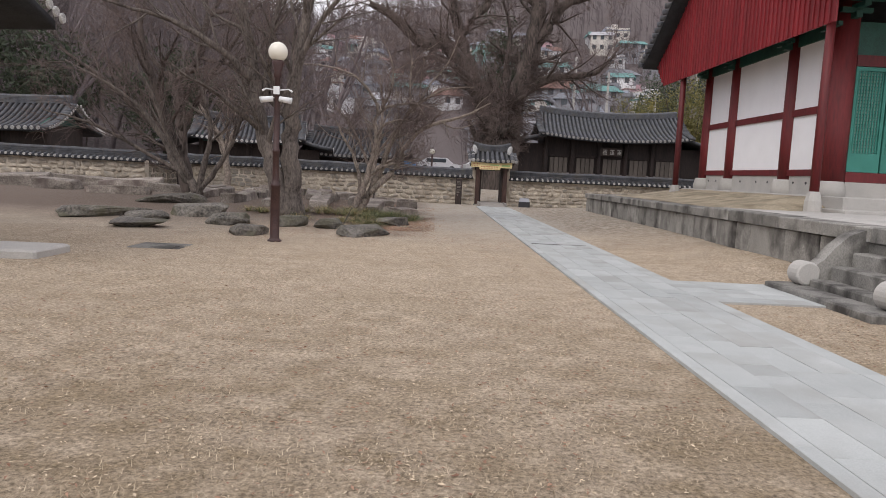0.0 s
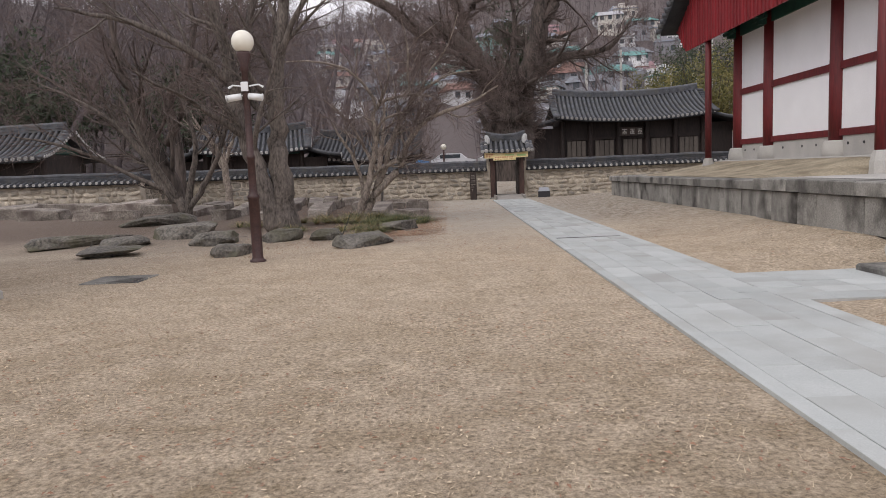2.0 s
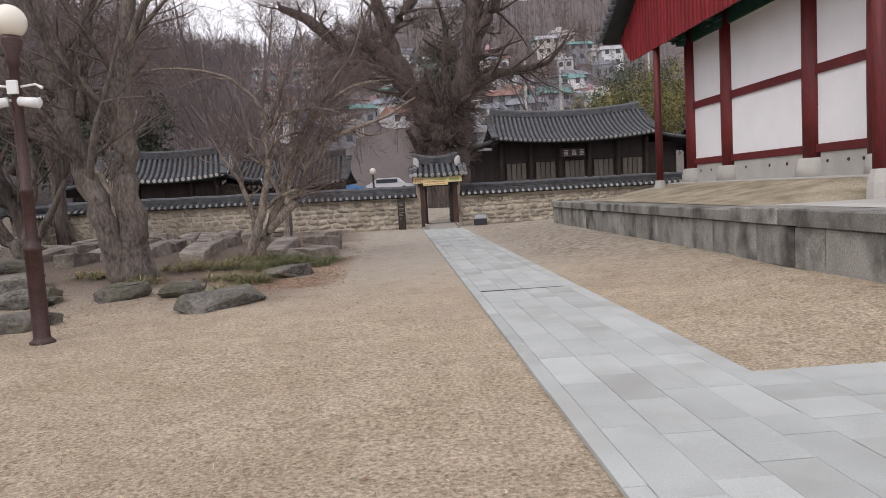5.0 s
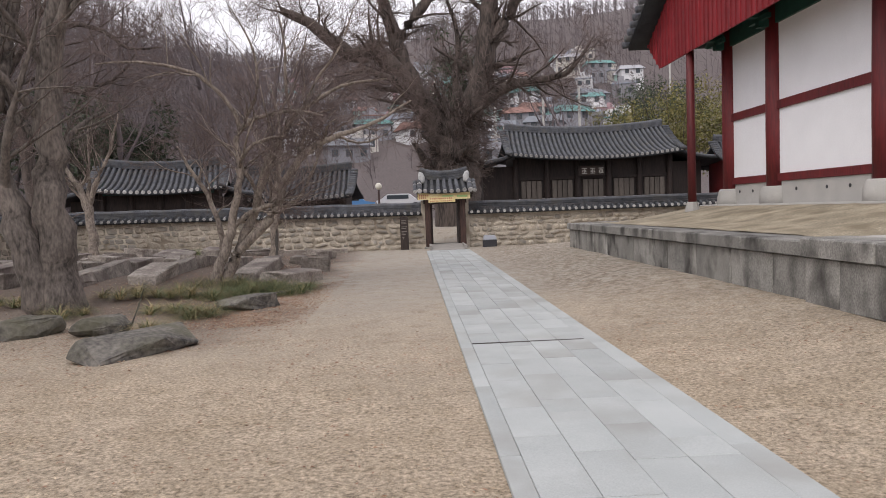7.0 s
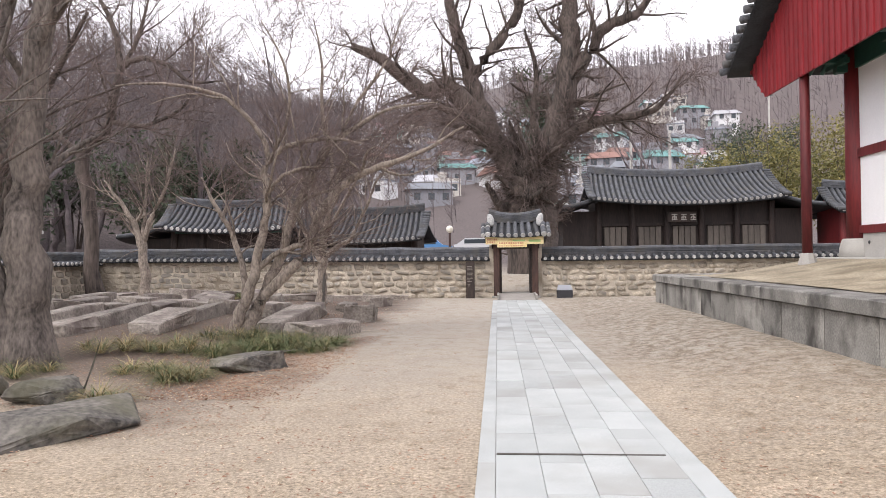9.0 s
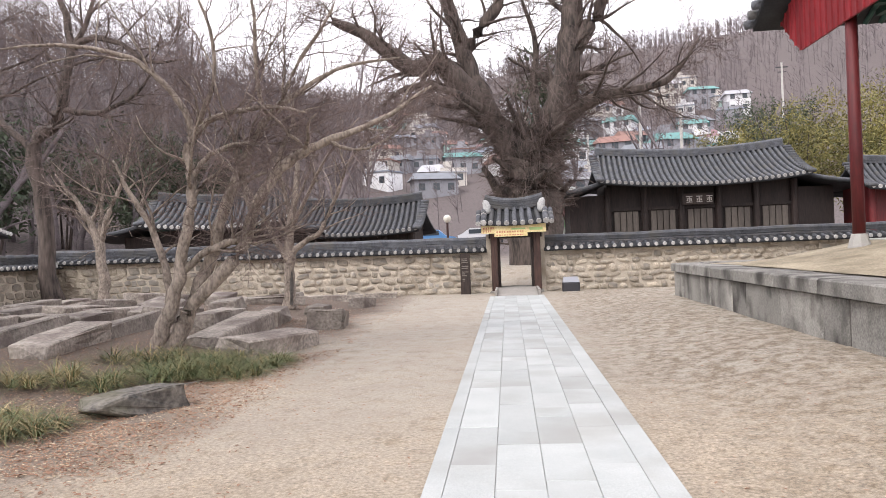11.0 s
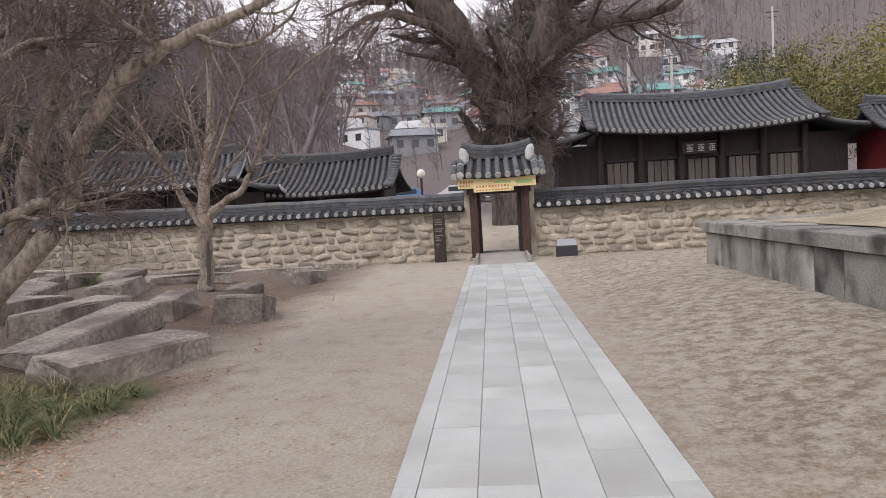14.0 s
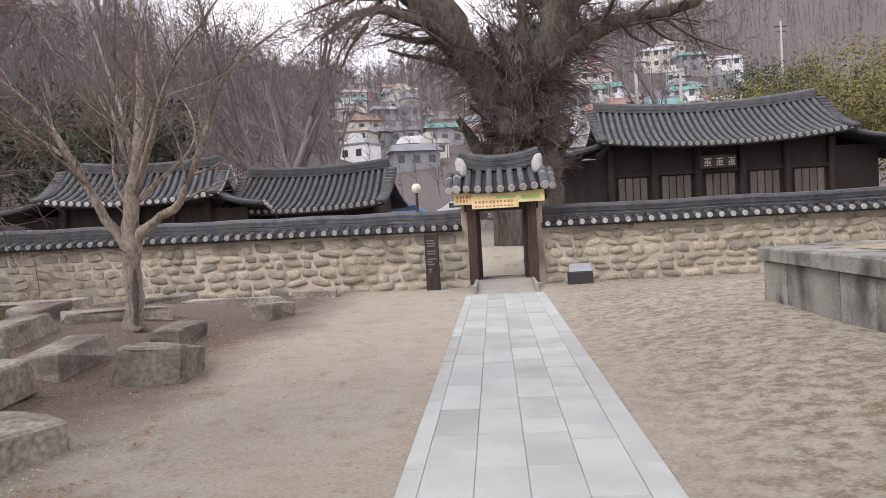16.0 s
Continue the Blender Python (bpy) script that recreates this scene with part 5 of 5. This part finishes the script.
bare_tree("wall_tree", [
    ([(-8.85, 30.4, 0.05), (-8.9, 30.4, 1.1), (-9.05, 30.4, 2.1), (-9.5, 30.3, 3.0), (-10.1, 30.2, 3.9)], [0.17, 0.15, 0.12, 0.07, 0.02]),
    ([(-9.0, 30.4, 1.9), (-8.6, 30.3, 2.8), (-8.1, 30.2, 3.7), (-7.7, 30.0, 4.8)], [0.09, 0.07, 0.05, 0.015]),
    ([(-9.0, 30.4, 2.0), (-9.0, 30.6, 3.0), (-9.0, 30.8, 4.6)], [0.08, 0.05, 0.02]),
], OPT, PALEBARK, "pale bare tree beside the boundary wall", 8)

bare_tree("angular_tree", [
    ([(-11.0, 31.3, 0.0), (-11.2, 31.2, 2.4), (-11.3, 31.1, 4.8), (-10.7, 31, 5.4), (-10.35, 31, 6.0), (-10.0, 31, 7.8), (-10.4, 31, 9.4), (-11.2, 31, 10.6)], [0.26, 0.23, 0.2, 0.18, 0.16, 0.12, 0.08, 0.03]),
    ([(-10.0, 31, 7.7), (-9.2, 30.9, 7.9), (-8.3, 30.8, 7.6), (-7.5, 30.7, 7.05), (-6.4, 30.6, 7.0)], [0.11, 0.09, 0.075, 0.055, 0.02]),
    ([(-10.4, 31, 5.9), (-9.6, 30.9, 5.75), (-8.85, 30.8, 5.75), (-7.9, 30.7, 6.15), (-7.2, 30.6, 6.9)], [0.1, 0.085, 0.07, 0.05, 0.015]),
    ([(-11.2, 31.1, 4.6), (-12.2, 31, 5.6), (-13.4, 31, 6.8), (-14.2, 31, 8.4)], [0.12, 0.1, 0.07, 0.02]),
    ([(-10.1, 31, 7.4), (-9.4, 31, 8.6), (-9.0, 31, 10.0)], [0.09, 0.07, 0.02]),
], BIG, DARKBARK, "dark angular bare tree inside the wall corner", 12)

# ---- great ginkgo beyond the wall ----
GINK = dict(segs=(6, 4, 2), count=(18, 10, 9), start=(0.15, 0.1, 0.1), angle=(0.5, 1.3), len=(2.6, 1.2, 0.6), min=0.008, ratio=0.32, up=0.02, wobble=0.22)
bare_tree("ginkgo", [
    ([(3.55, 38, -0.9), (3.52, 38, 1.4), (3.5, 38, 2.6), (3.5, 38, 3.6), (3.5, 38, 4.5), (3.5, 38, 5.2)], [1.05, 1.05, 1.08, 1.1, 1.05, 0.6]),
    ([(3.1, 38, 4.0), (2.35, 37.9, 5.7), (1.3, 37.7, 7.2), (0.2, 37.4, 8.2), (-0.8, 37.2, 8.1), (-2.2, 37, 9.2), (-3.6, 36.8, 9.9)], [0.6, 0.52, 0.45, 0.38, 0.33, 0.24, 0.14]),
    ([(2.0, 37.8, 6.4), (1.3, 38, 8.2), (0.8, 38, 9.8), (0.3, 38, 11.8), (0.0, 38, 14)], [0.36, 0.33, 0.28, 0.22, 0.1]),
    ([(1.0, 38, 8.6), (2.0, 38, 9.8), (3.0, 38, 11.2), (3.5, 38, 12.8), (4.2, 38, 14.6)], [0.25, 0.24, 0.2, 0.16, 0.08]),
    ([(3.9, 38, 4.0), (4.35, 38, 5.9), (4.85, 38, 7.6), (5.2, 38, 9.6), (5.2, 38.1, 11.4), (5.7, 38.2, 13.5)], [0.6, 0.55, 0.48, 0.42, 0.35, 0.16]),
    ([(4.9, 38, 8.2), (5.9, 37.9, 9.4), (6.6, 37.8, 10.6), (7.8, 37.7, 11.0), (8.6, 37.6, 12.0)], [0.32, 0.28, 0.24, 0.18, 0.08]),
    ([(4.2, 37.9, 5.6), (5.2, 37.7, 6.3), (6.4, 37.5, 6.7), (7.6, 37.4, 6.9), (8.6, 37.3, 7.2), (9.6, 37.2, 8.6)], [0.32, 0.27, 0.2, 0.16, 0.11, 0.03]),
    ([(2.5, 37.7, 6.0), (1.0, 37.0, 6.9), (-0.4, 36.6, 7.3), (-1.4, 36.4, 6.9), (-1.9, 36.2, 6.4)], [0.2, 0.16, 0.11, 0.07, 0.02]),
    ([(3.9, 38.3, 5.6), (3.7, 38.6, 7.4), (3.9, 38.8, 9.0), (3.4, 39, 11)], [0.2, 0.16, 0.12, 0.05]),
], GINK, DARKBARK, "huge old bare ginkgo tree with massive dark trunk", 9)


shoots, sr = Build(), random.Random(61)
for k in range(1900):
    a, z = sr.uniform(0, 6.283), 3.6 + 4.8 * sr.random() ** 0.7
    spread = 0.9 + max(0.0, z - 5.4) * sr.uniform(0.2, 0.9)
    p = Vector((math.cos(a) * spread, math.sin(a) * 0.9 - 0.05, z - 0.2))
    d = Vector((math.cos(a), math.sin(a), sr.uniform(-0.7, 0.9)))
    pts, rads = curve_branch(sr, p, d, sr.uniform(0.4, 1.0 if z < 4.8 else 1.6), 0.013, -0.12, 0.25, 5)
    shoots.tube(pts, rads, 3, False)
shoots_ob = shoots.ob("hanging_shoots", TWIG, bpy.data.objects["ginkgo"])
tagged(shoots_ob, kind="stuff")


# ---- woodland on the hill ----
def forest_master(seed, hgt, lean):
    r = random.Random(seed)
    limbs = []
    p = [Vector((0, 0, -0.4))]
    d = Vector((lean, r.uniform(-0.1, 0.1), 1))
    for k in range(5):
        d = (d + rand_dir(r) * 0.18 + Vector((0, 0, 0.1))).normalized()
        p.append(p[-1] + d * hgt * 0.17)
    limbs.append((p, [0.2, 0.17, 0.14, 0.11, 0.07, 0.03]))
    for k in range(3):
        q = p[2 + k % 3]
        a = r.uniform(0, 6.28)
        limbs.append(([q, q + Vector((math.cos(a) * 0.9, math.sin(a) * 0.9, 1.5)), q + Vector((math.cos(a) * 1.8, math.sin(a) * 1.8, 3.6))], [0.09, 0.065, 0.02]))
    o = dict(count=(5, 4, 3), start=(0.3, 0.15, 0.1), angle=(0.35, 0.95), len=(hgt * 0.24, hgt * 0.14, hgt * 0.09), min=0.013, ratio=0.45, up=0.08, wobble=0.2, sides=6, segs=(3, 2, 1), thin=0.05)
    return bare_tree("woodland_tree", limbs, o, FARTWIG, "bare grey-brown woodland tree on the hillside", seed, twig=FARTWIG, base=(0, 0, 0), group="hillside woodland")


def plant(master, spots, r, smin, smax):
    first = True
    for x, y in spots:
        m = pose(x, y, height(x, y) - 0.1, r.uniform(-5, 5), r.uniform(-5, 5), r.uniform(0, 360))
        if first:
            master.matrix_world = m
            first = False
            continue
        s = r.uniform(smin, smax)
        o = copy_thing(master, m)
        o.scale = (s, s, s * r.uniform(0.9, 1.2))


fr = random.Random(31)
masters = [forest_master(100 + k, h, ln) for k, (h, ln) in enumerate(((8, 0.1), (9.5, -0.1), (7, 0.2), (10, 0.05)))]
spots = [[] for _ in masters]
for k in range(45):
    spots[k % 4].append((fr.uniform(-44, -9), fr.uniform(49, 80)))
for k in range(29):
    spots[k % 4].append((fr.uniform(-52, -20), fr.uniform(34, 58)))
for k in range(10):
    spots[k % 4].append((fr.uniform(-8, 18), fr.uniform(60, 76)))

def in_valley(x, y):
    """The open view up the valley to the village."""
    return -0.21 < (x - 2.2) / (y - 14) < 0.02


for m, sp in zip(masters, spots):
    sp[:] = [q for q in sp if not in_valley(*q)]
    plant(m, sp, fr, 1.05, 1.75)


def far_woods():
    """Bare woodland over the far slopes: slender trunks and sprays of thin twigs."""
    r = random.Random(41)
    b = Build()
    for k in range(2500):
        if k < 1200:
            x, y = r.uniform(-110, -4), r.uniform(62, 170)
            if x > -12 and y < 100:
                continue
        elif k < 1600:
            y = r.uniform(84, 210)
            x = 3 + r.uniform(-0.15, 0.3) * y
        else:
            y = 110 + 330 * r.random() ** 0.7
            x = r.uniform(-0.5, 0.8) * y
        if in_valley(x, y) and y < 190 and r.random() < 0.8:
            continue
        z, h = height(x, y), r.uniform(6, 12) * (0.6 if 1200 <= k < 1600 else 1.3 if k < 1200 else 1)
        wd = 0.028 + y * 0.0002
        lean = r.uniform(-0.8, 0.8)
        b.add([(x - wd * 1.3, y, z - 0.5), (x + wd * 1.3, y, z - 0.5), (x + lean, y, z + h)], [(0, 1, 2)])
        for j in range(34):
            f = r.uniform(0.2, 0.95)
            px, pz = x + lean * f, z + h * f
            ln = h * r.uniform(0.12, 0.38) * (1.15 - 0.6 * f)
            a, up = r.uniform(0, 6.283), r.uniform(0.3, 1.2)
            qx, qy, qz = px + math.cos(a) * ln, y + math.sin(a) * ln, pz + up * ln
            b.add([(px - wd * 0.5, y, pz), (px + wd * 0.5, y, pz + wd), (qx, qy, qz)], [(0, 1, 2)])
            for _ in range(1):
                g = r.uniform(0.3, 0.9)
                sx, sy, sz = px + (qx - px) * g, y + (qy - y) * g, pz + (qz - pz) * g
                b.add([(sx - wd * 0.35, sy, sz), (sx + wd * 0.35, sy, sz + wd * 0.5), (sx + r.uniform(-1, 1) * ln * 0.45, sy + r.uniform(-1, 1) * ln * 0.45, sz + r.uniform(0.1, 0.6) * ln)], [(0, 1, 2)])
    for k in range(4200):
        y = 130 + 340 * r.random() ** 0.8
        x = r.uniform(-0.6, 0.85) * y
        if in_valley(x, y) and y < 200 and r.random() < 0.7:
            continue
        z, h, wd = height(x, y), r.uniform(6, 11), 0.03 + y * 0.0003
        b.add([(x - wd, y, z - 0.5), (x + wd, y, z - 0.5), (x + r.uniform(-1, 1), y, z + h)], [(0, 1, 2)])
        for j in range(13):
            f = r.uniform(0.15, 0.9)
            ln, a = h * r.uniform(0.15, 0.4) * (1.2 - 0.6 * f), r.uniform(0, 6.283)
            b.add([(x - wd * 0.7, y, z + h * f), (x + wd * 0.7, y, z + h * f + wd), (x + math.cos(a) * ln, y + math.sin(a) * ln, z + h * f + ln * r.uniform(0.2, 1.0))], [(0, 1, 2)])
    tagged(b.ob("far_woods", FARTWIG), "bare grey-brown winter woodland covering the far slopes", "woods", kind="stuff")


far_woods()


def leafy(name, x, y, w, h, n, leaf, material, label, seed, lobes=5):
    """A tree with stems and a crown of many small leaf blades in uneven clumps."""
    r = random.Random(seed)
    root = new(name)
    root.location = (x, y, height(x, y) - 0.1)
    wood, lv = Build(), Build()
    for k in range(lobes):
        a = r.uniform(0, 6.28)
        top = Vector((math.cos(a) * w * r.uniform(0.1, 0.4), math.sin(a) * w * r.uniform(0.1, 0.4), h * r.uniform(0.65, 1.0)))
        wood.tube([(top.x * 0.2, top.y * 0.2, 0), top * 0.5, top], [0.09, 0.06, 0.02], 6)
        for j in range(7):
            c = top * r.uniform(0.45, 1.0) + rand_dir(r) * w * 0.22
            for _ in range(n // (lobes * 7)):
                d = rand_dir(r)
                p = c + d * w * 0.2 * r.random() ** 0.5
                a1, s = rand_dir(r), leaf * r.uniform(0.6, 1.3)
                a2 = a1.cross(d).normalized() * s * 0.28
                lv.add([p - a1 * s, p + a2, p + a1 * s, p - a2], [(0, 1, 2, 3)])
    wood.ob("stems", DARKBARK, root)
    tagged(lv.ob("foliage", material, root), kind="stuff")
    tagged(root, label, "tree")
    return root


for k, (x, y, w, h) in enumerate(((22, 60, 7, 9), (26, 58, 7, 9), (30, 61, 8, 10.5), (35, 60, 8, 10), (19, 66, 6, 7.5))):
    leafy("bamboo_clump", x, y, w, h, 12000, 0.14, BAMBOO, "yellow-green bamboo clump behind the houses", 50 + k, 9)
for k, (x, y, w, h) in enumerate(((-20, 54, 7, 8), (-30, 60, 7, 9), (-40, 70, 7, 9), (5.2, 60, 5, 14), (30, 96, 7, 11), (36, 104, 8, 12), (43, 110, 8, 11), (-22, 62, 6, 9), (-34, 58, 6, 9), (-25, 46, 7, 10), (-32, 47, 7, 11), (-18, 58, 5, 8))):
    leafy("evergreen_tree", x, y, w, h, 3000, 0.26, PINE, "dark evergreen tree on the slope", 70 + k, 8)


# ---- hillside village ----
def village_house(x, y, w, d, h, wall, roof, yaw, flatroof):
    root = new("village_house")
    root.matrix_world = pose(x, y, height(x, y) - 0.3, 0, 0, yaw)
    boxes("wall", wall, [(-w / 2, -d / 2, -2, w / 2, d / 2, h)], root)
    if flatroof:
        boxes("roof", roof, [(-w / 2 - 0.2, -d / 2 - 0.2, h, w / 2 + 0.2, d / 2 + 0.2, h + 0.25)], root, c=0.05)
        boxes("parapet", wall, [(-w / 2, -d / 2, h + 0.25, w / 2, -d / 2 + 0.15, h + 0.8), (-w / 4, -d / 4, h + 0.25, 0, d / 4, h + 2.0)], root)
    else:
        b = Build()
        e = 0.5
        b.add([(-w / 2 - e, -d / 2 - e, h - 0.1), (w / 2 + e, -d / 2 - e, h - 0.1), (w / 2 + e, d / 2 + e, h - 0.1), (-w / 2 - e, d / 2 + e, h - 0.1), (-w / 2 + 0.2, 0, h + d * 0.25), (w / 2 - 0.2, 0, h + d * 0.25)],
              [(0, 1, 5, 4), (2, 3, 4, 5), (1, 2, 5), (3, 0, 4), (3, 2, 1, 0)])
        b.ob("roof", roof, root)
    n = max(2, int(w / 2))
    for k in range(n):
        xx = -w / 2 + w * (k + 0.5) / n
        for z in ([0.9] if h < 4 else [0.9, 3.4]):
            boxes("window", GLASS, [(xx - 0.5, -d / 2 - 0.04, z, xx + 0.5, -d / 2 + 0.02, z + 1.1)], root)
    tagged(root, "small rendered village house on the hillside", "house", "hillside village")


VW = [mat("render_" + n, c, tuple(min(1, q * 1.25) for q in c), 1, 0.9, 0.1) for n, c in (("white", (0.6, 0.6, 0.61)), ("cream", (0.5, 0.47, 0.43)), ("pink", (0.42, 0.27, 0.29)), ("teal", (0.2, 0.36, 0.34)), ("grey", (0.24, 0.24, 0.26)), ("mint", (0.3, 0.42, 0.38)))]
VR = [mat("roof_" + n, c, tuple(min(1, q * 1.3) for q in c), 1, 0.8, 0.1) for n, c in (("slate", (0.16, 0.17, 0.19)), ("teal", (0.1, 0.22, 0.21)), ("rust", (0.2, 0.11, 0.09)), ("ash", (0.2, 0.22, 0.26)), ("pale", (0.34, 0.34, 0.36)))]
vr = random.Random(77)
for k in range(112):
    y = vr.uniform(88, 215) if k < 72 else vr.uniform(118, 215)
    f = vr.uniform(0.04, 0.3) if k < 72 else vr.uniform(-0.2, 0.02)
    w = vr.uniform(4, 7)
    village_house(3 + f * y, y, w, vr.uniform(4, 6), vr.choice((2.4, 2.7, 3.0, 4.6) if k < 72 else (2.2, 2.4, 2.7, 3.2)), vr.choice(VW + VW[:2] * 3 + VW[4:5] * 3), vr.choice(VR), vr.uniform(-25, 25), vr.random() < 0.5)


def pole(x, y, h, label, arm=True):
    root = new("utility_pole")
    root.location = (x, y, height(x, y) - 0.2)
    b = Build()
    b.lathe([(0.18, 0), (0.13, h)], n=10)
    b.ob("shaft", PALEGRANITE, root)
    if arm:
        boxes("crossarm", DARKMETAL, [(-0.9, -0.06, h - 0.8, 0.9, 0.06, h - 0.65), (-0.6, -0.05, h - 1.5, 0.6, 0.05, h - 1.38)], root)
    tagged(root, label, "pole", "utility poles")


for x, y, h in ((15.6, 80, 13), (19.4, 80, 11.5), (12, 92, 10), (28, 90, 9), (43.5, 118, 17), (6, 100, 9)):
    pole(x, y, h, "pale concrete utility pole with crossarms")


def parked_car(x, y, yaw, paint):
    root = new("parked_car")
    root.matrix_world = pose(x, y, height(x, y), 0, 0, yaw)
    b = Build()
    prof = [(-2.1, 0.35), (2.1, 0.35), (2.15, 0.75), (1.3, 0.9), (0.7, 1.4), (-1.1, 1.42), (-1.8, 0.95), (-2.15, 0.85)]
    n = len(prof)
    b.add([(px, -0.85, pz) for px, pz in prof] + [(px, 0.85, pz) for px, pz in prof], [tuple(range(n)), tuple(range(2 * n - 1, n - 1, -1))] + [(i, n + i, n + (i + 1) % n, (i + 1) % n) for i in range(n)])
    b.ob("body", paint, root)
    boxes("side_window", GLASS, [(-1.2, -0.87, 0.95, 0.75, -0.84, 1.3)], root)
    for wx in (-1.35, 1.35):
        w = Build()
        w.tube([(wx, -0.88, 0.32), (wx, -0.68, 0.32)], [0.32, 0.32], 14)
        w.ob("wheel", DARKMETAL, root)
    tagged(root, "car parked on the road below the village", "car", "parked cars")


for k, (x, y) in enumerate(((-8.2, 69), (-3.9, 69.5), (0.6, 70), (5.2, 70), (9.2, 70.5))):
    parked_car(x, y, vr.uniform(-8, 8), plain("car_paint_%d" % k, ((0.7, 0.7, 0.7), (0.1, 0.25, 0.5), (0.6, 0.6, 0.62), (0.5, 0.5, 0.5), (0.75, 0.75, 0.75))[k], 0.3))

# painted hoarding beside the ginkgo
b = Build()
b.box(-0.9, -0.05, 0, 0.9, 0.05, 2.6)
board = new("painted_hoarding")
b.ob("panel", mat("hoarding_paint", (0.5, 0.52, 0.5), (0.62, 0.64, 0.62), 3, 0.6, 0.05), board)
for nm, cc, box4 in (("mint_patch", (0.22, 0.5, 0.4), (-0.9, 1.5, 0.2, 2.5)), ("pink_patch", (0.6, 0.36, 0.36), (-0.55, 0.7, 0.25, 1.4)), ("green_patch", (0.25, 0.45, 0.25), (0.1, 0.3, 0.8, 1.0))):
    boxes(nm, plain(nm, cc, 0.6), [(box4[0], -0.056, box4[1], box4[2], -0.052, box4[3])], board)
board.location = (5.6, 52, 2.0)
tagged(board, "pale painted board with mint and pink patches behind ginkgo", "hoarding")

# lamp globe in the next court
root = new("garden_lamp")
root.location = (-0.1, 42, 0.4)
b = Build()
b.lathe([(0.06, 0), (0.05, 2.1)], n=10)
b.ob("pole", LAMPMETAL, root)
b = Build()
b.lathe([(0.17 * math.sin(math.pi * k / 10) + 0.002, 2.27 - 0.175 * math.cos(math.pi * k / 10)) for k in range(11)], n=16)
b.ob("globe", GLOBE, root, True)
tagged(root, "small garden lamp with opal globe behind wall", "lamp")


# ---- granite path ----
JOINT = mat("sandy_joint", (0.26, 0.255, 0.24), (0.4, 0.39, 0.37), 3, 0.95, 0.2)


def path():
    root = new("path")
    r = random.Random(13)
    boxes("bed", JOINT, [(1.99, -4, -0.1, 3.4, 30.72, 0.02), (3.4, 8.0, -0.1, 4.9, 9.62, 0.02)], root)

    def slab(x0, y0, x1, y1):
        b = Build()
        z = 0.03 + r.uniform(-0.003, 0.003)
        b.box(x0 + 0.0015, y0 + 0.0015, -0.05, x1 - 0.0015, y1 - 0.0015, z, c=0.003)
        b.ob("slab", GRANITE, root)

    boxes("drain_slot", PIT, [(2.09, 14.17, 0.0, 3.22, 14.19, 0.037)], root)
    for xa, xb in ((1.965, 2.085), (3.25, 3.42)):
        y = -4
        while y < 30.7:
            ln = min(1.5, 30.72 - y)
            if not (xa > 3 and 7.4 < y + ln / 2 < 9.9):
                slab(xa, y, xb, y + ln)
            y += ln
    slab(3.25, 6.5, 3.42, 8.0)
    slab(3.25, 9.62, 3.42, 9.5 + 0.5)
    for c in range(4):
        y = -4
        while y < 30.7:
            ln = min(r.choice((0.3, 0.6, 0.6, 0.6, 0.75, 0.9)), 30.72 - y)
            slab(2.085 + c * 0.29125, y, 2.085 + (c + 1) * 0.29125, y + ln)
            y += ln
    for j in range(5):
        x = 3.25 - (j % 2) * 0.0
        while x < 4.9:
            ln = 0.5 if (j + int(x * 2)) % 2 else 0.42
            ln = min(ln, 4.9 - x)
            if ln < 0.05:
                break
            slab(x, 8.0 + j * 0.324, x + ln, 8.0 + (j + 1) * 0.324)
            x += ln
    tagged(root, "pale grey granite slab path across the dry lawn", "path", kind="structure")


path()
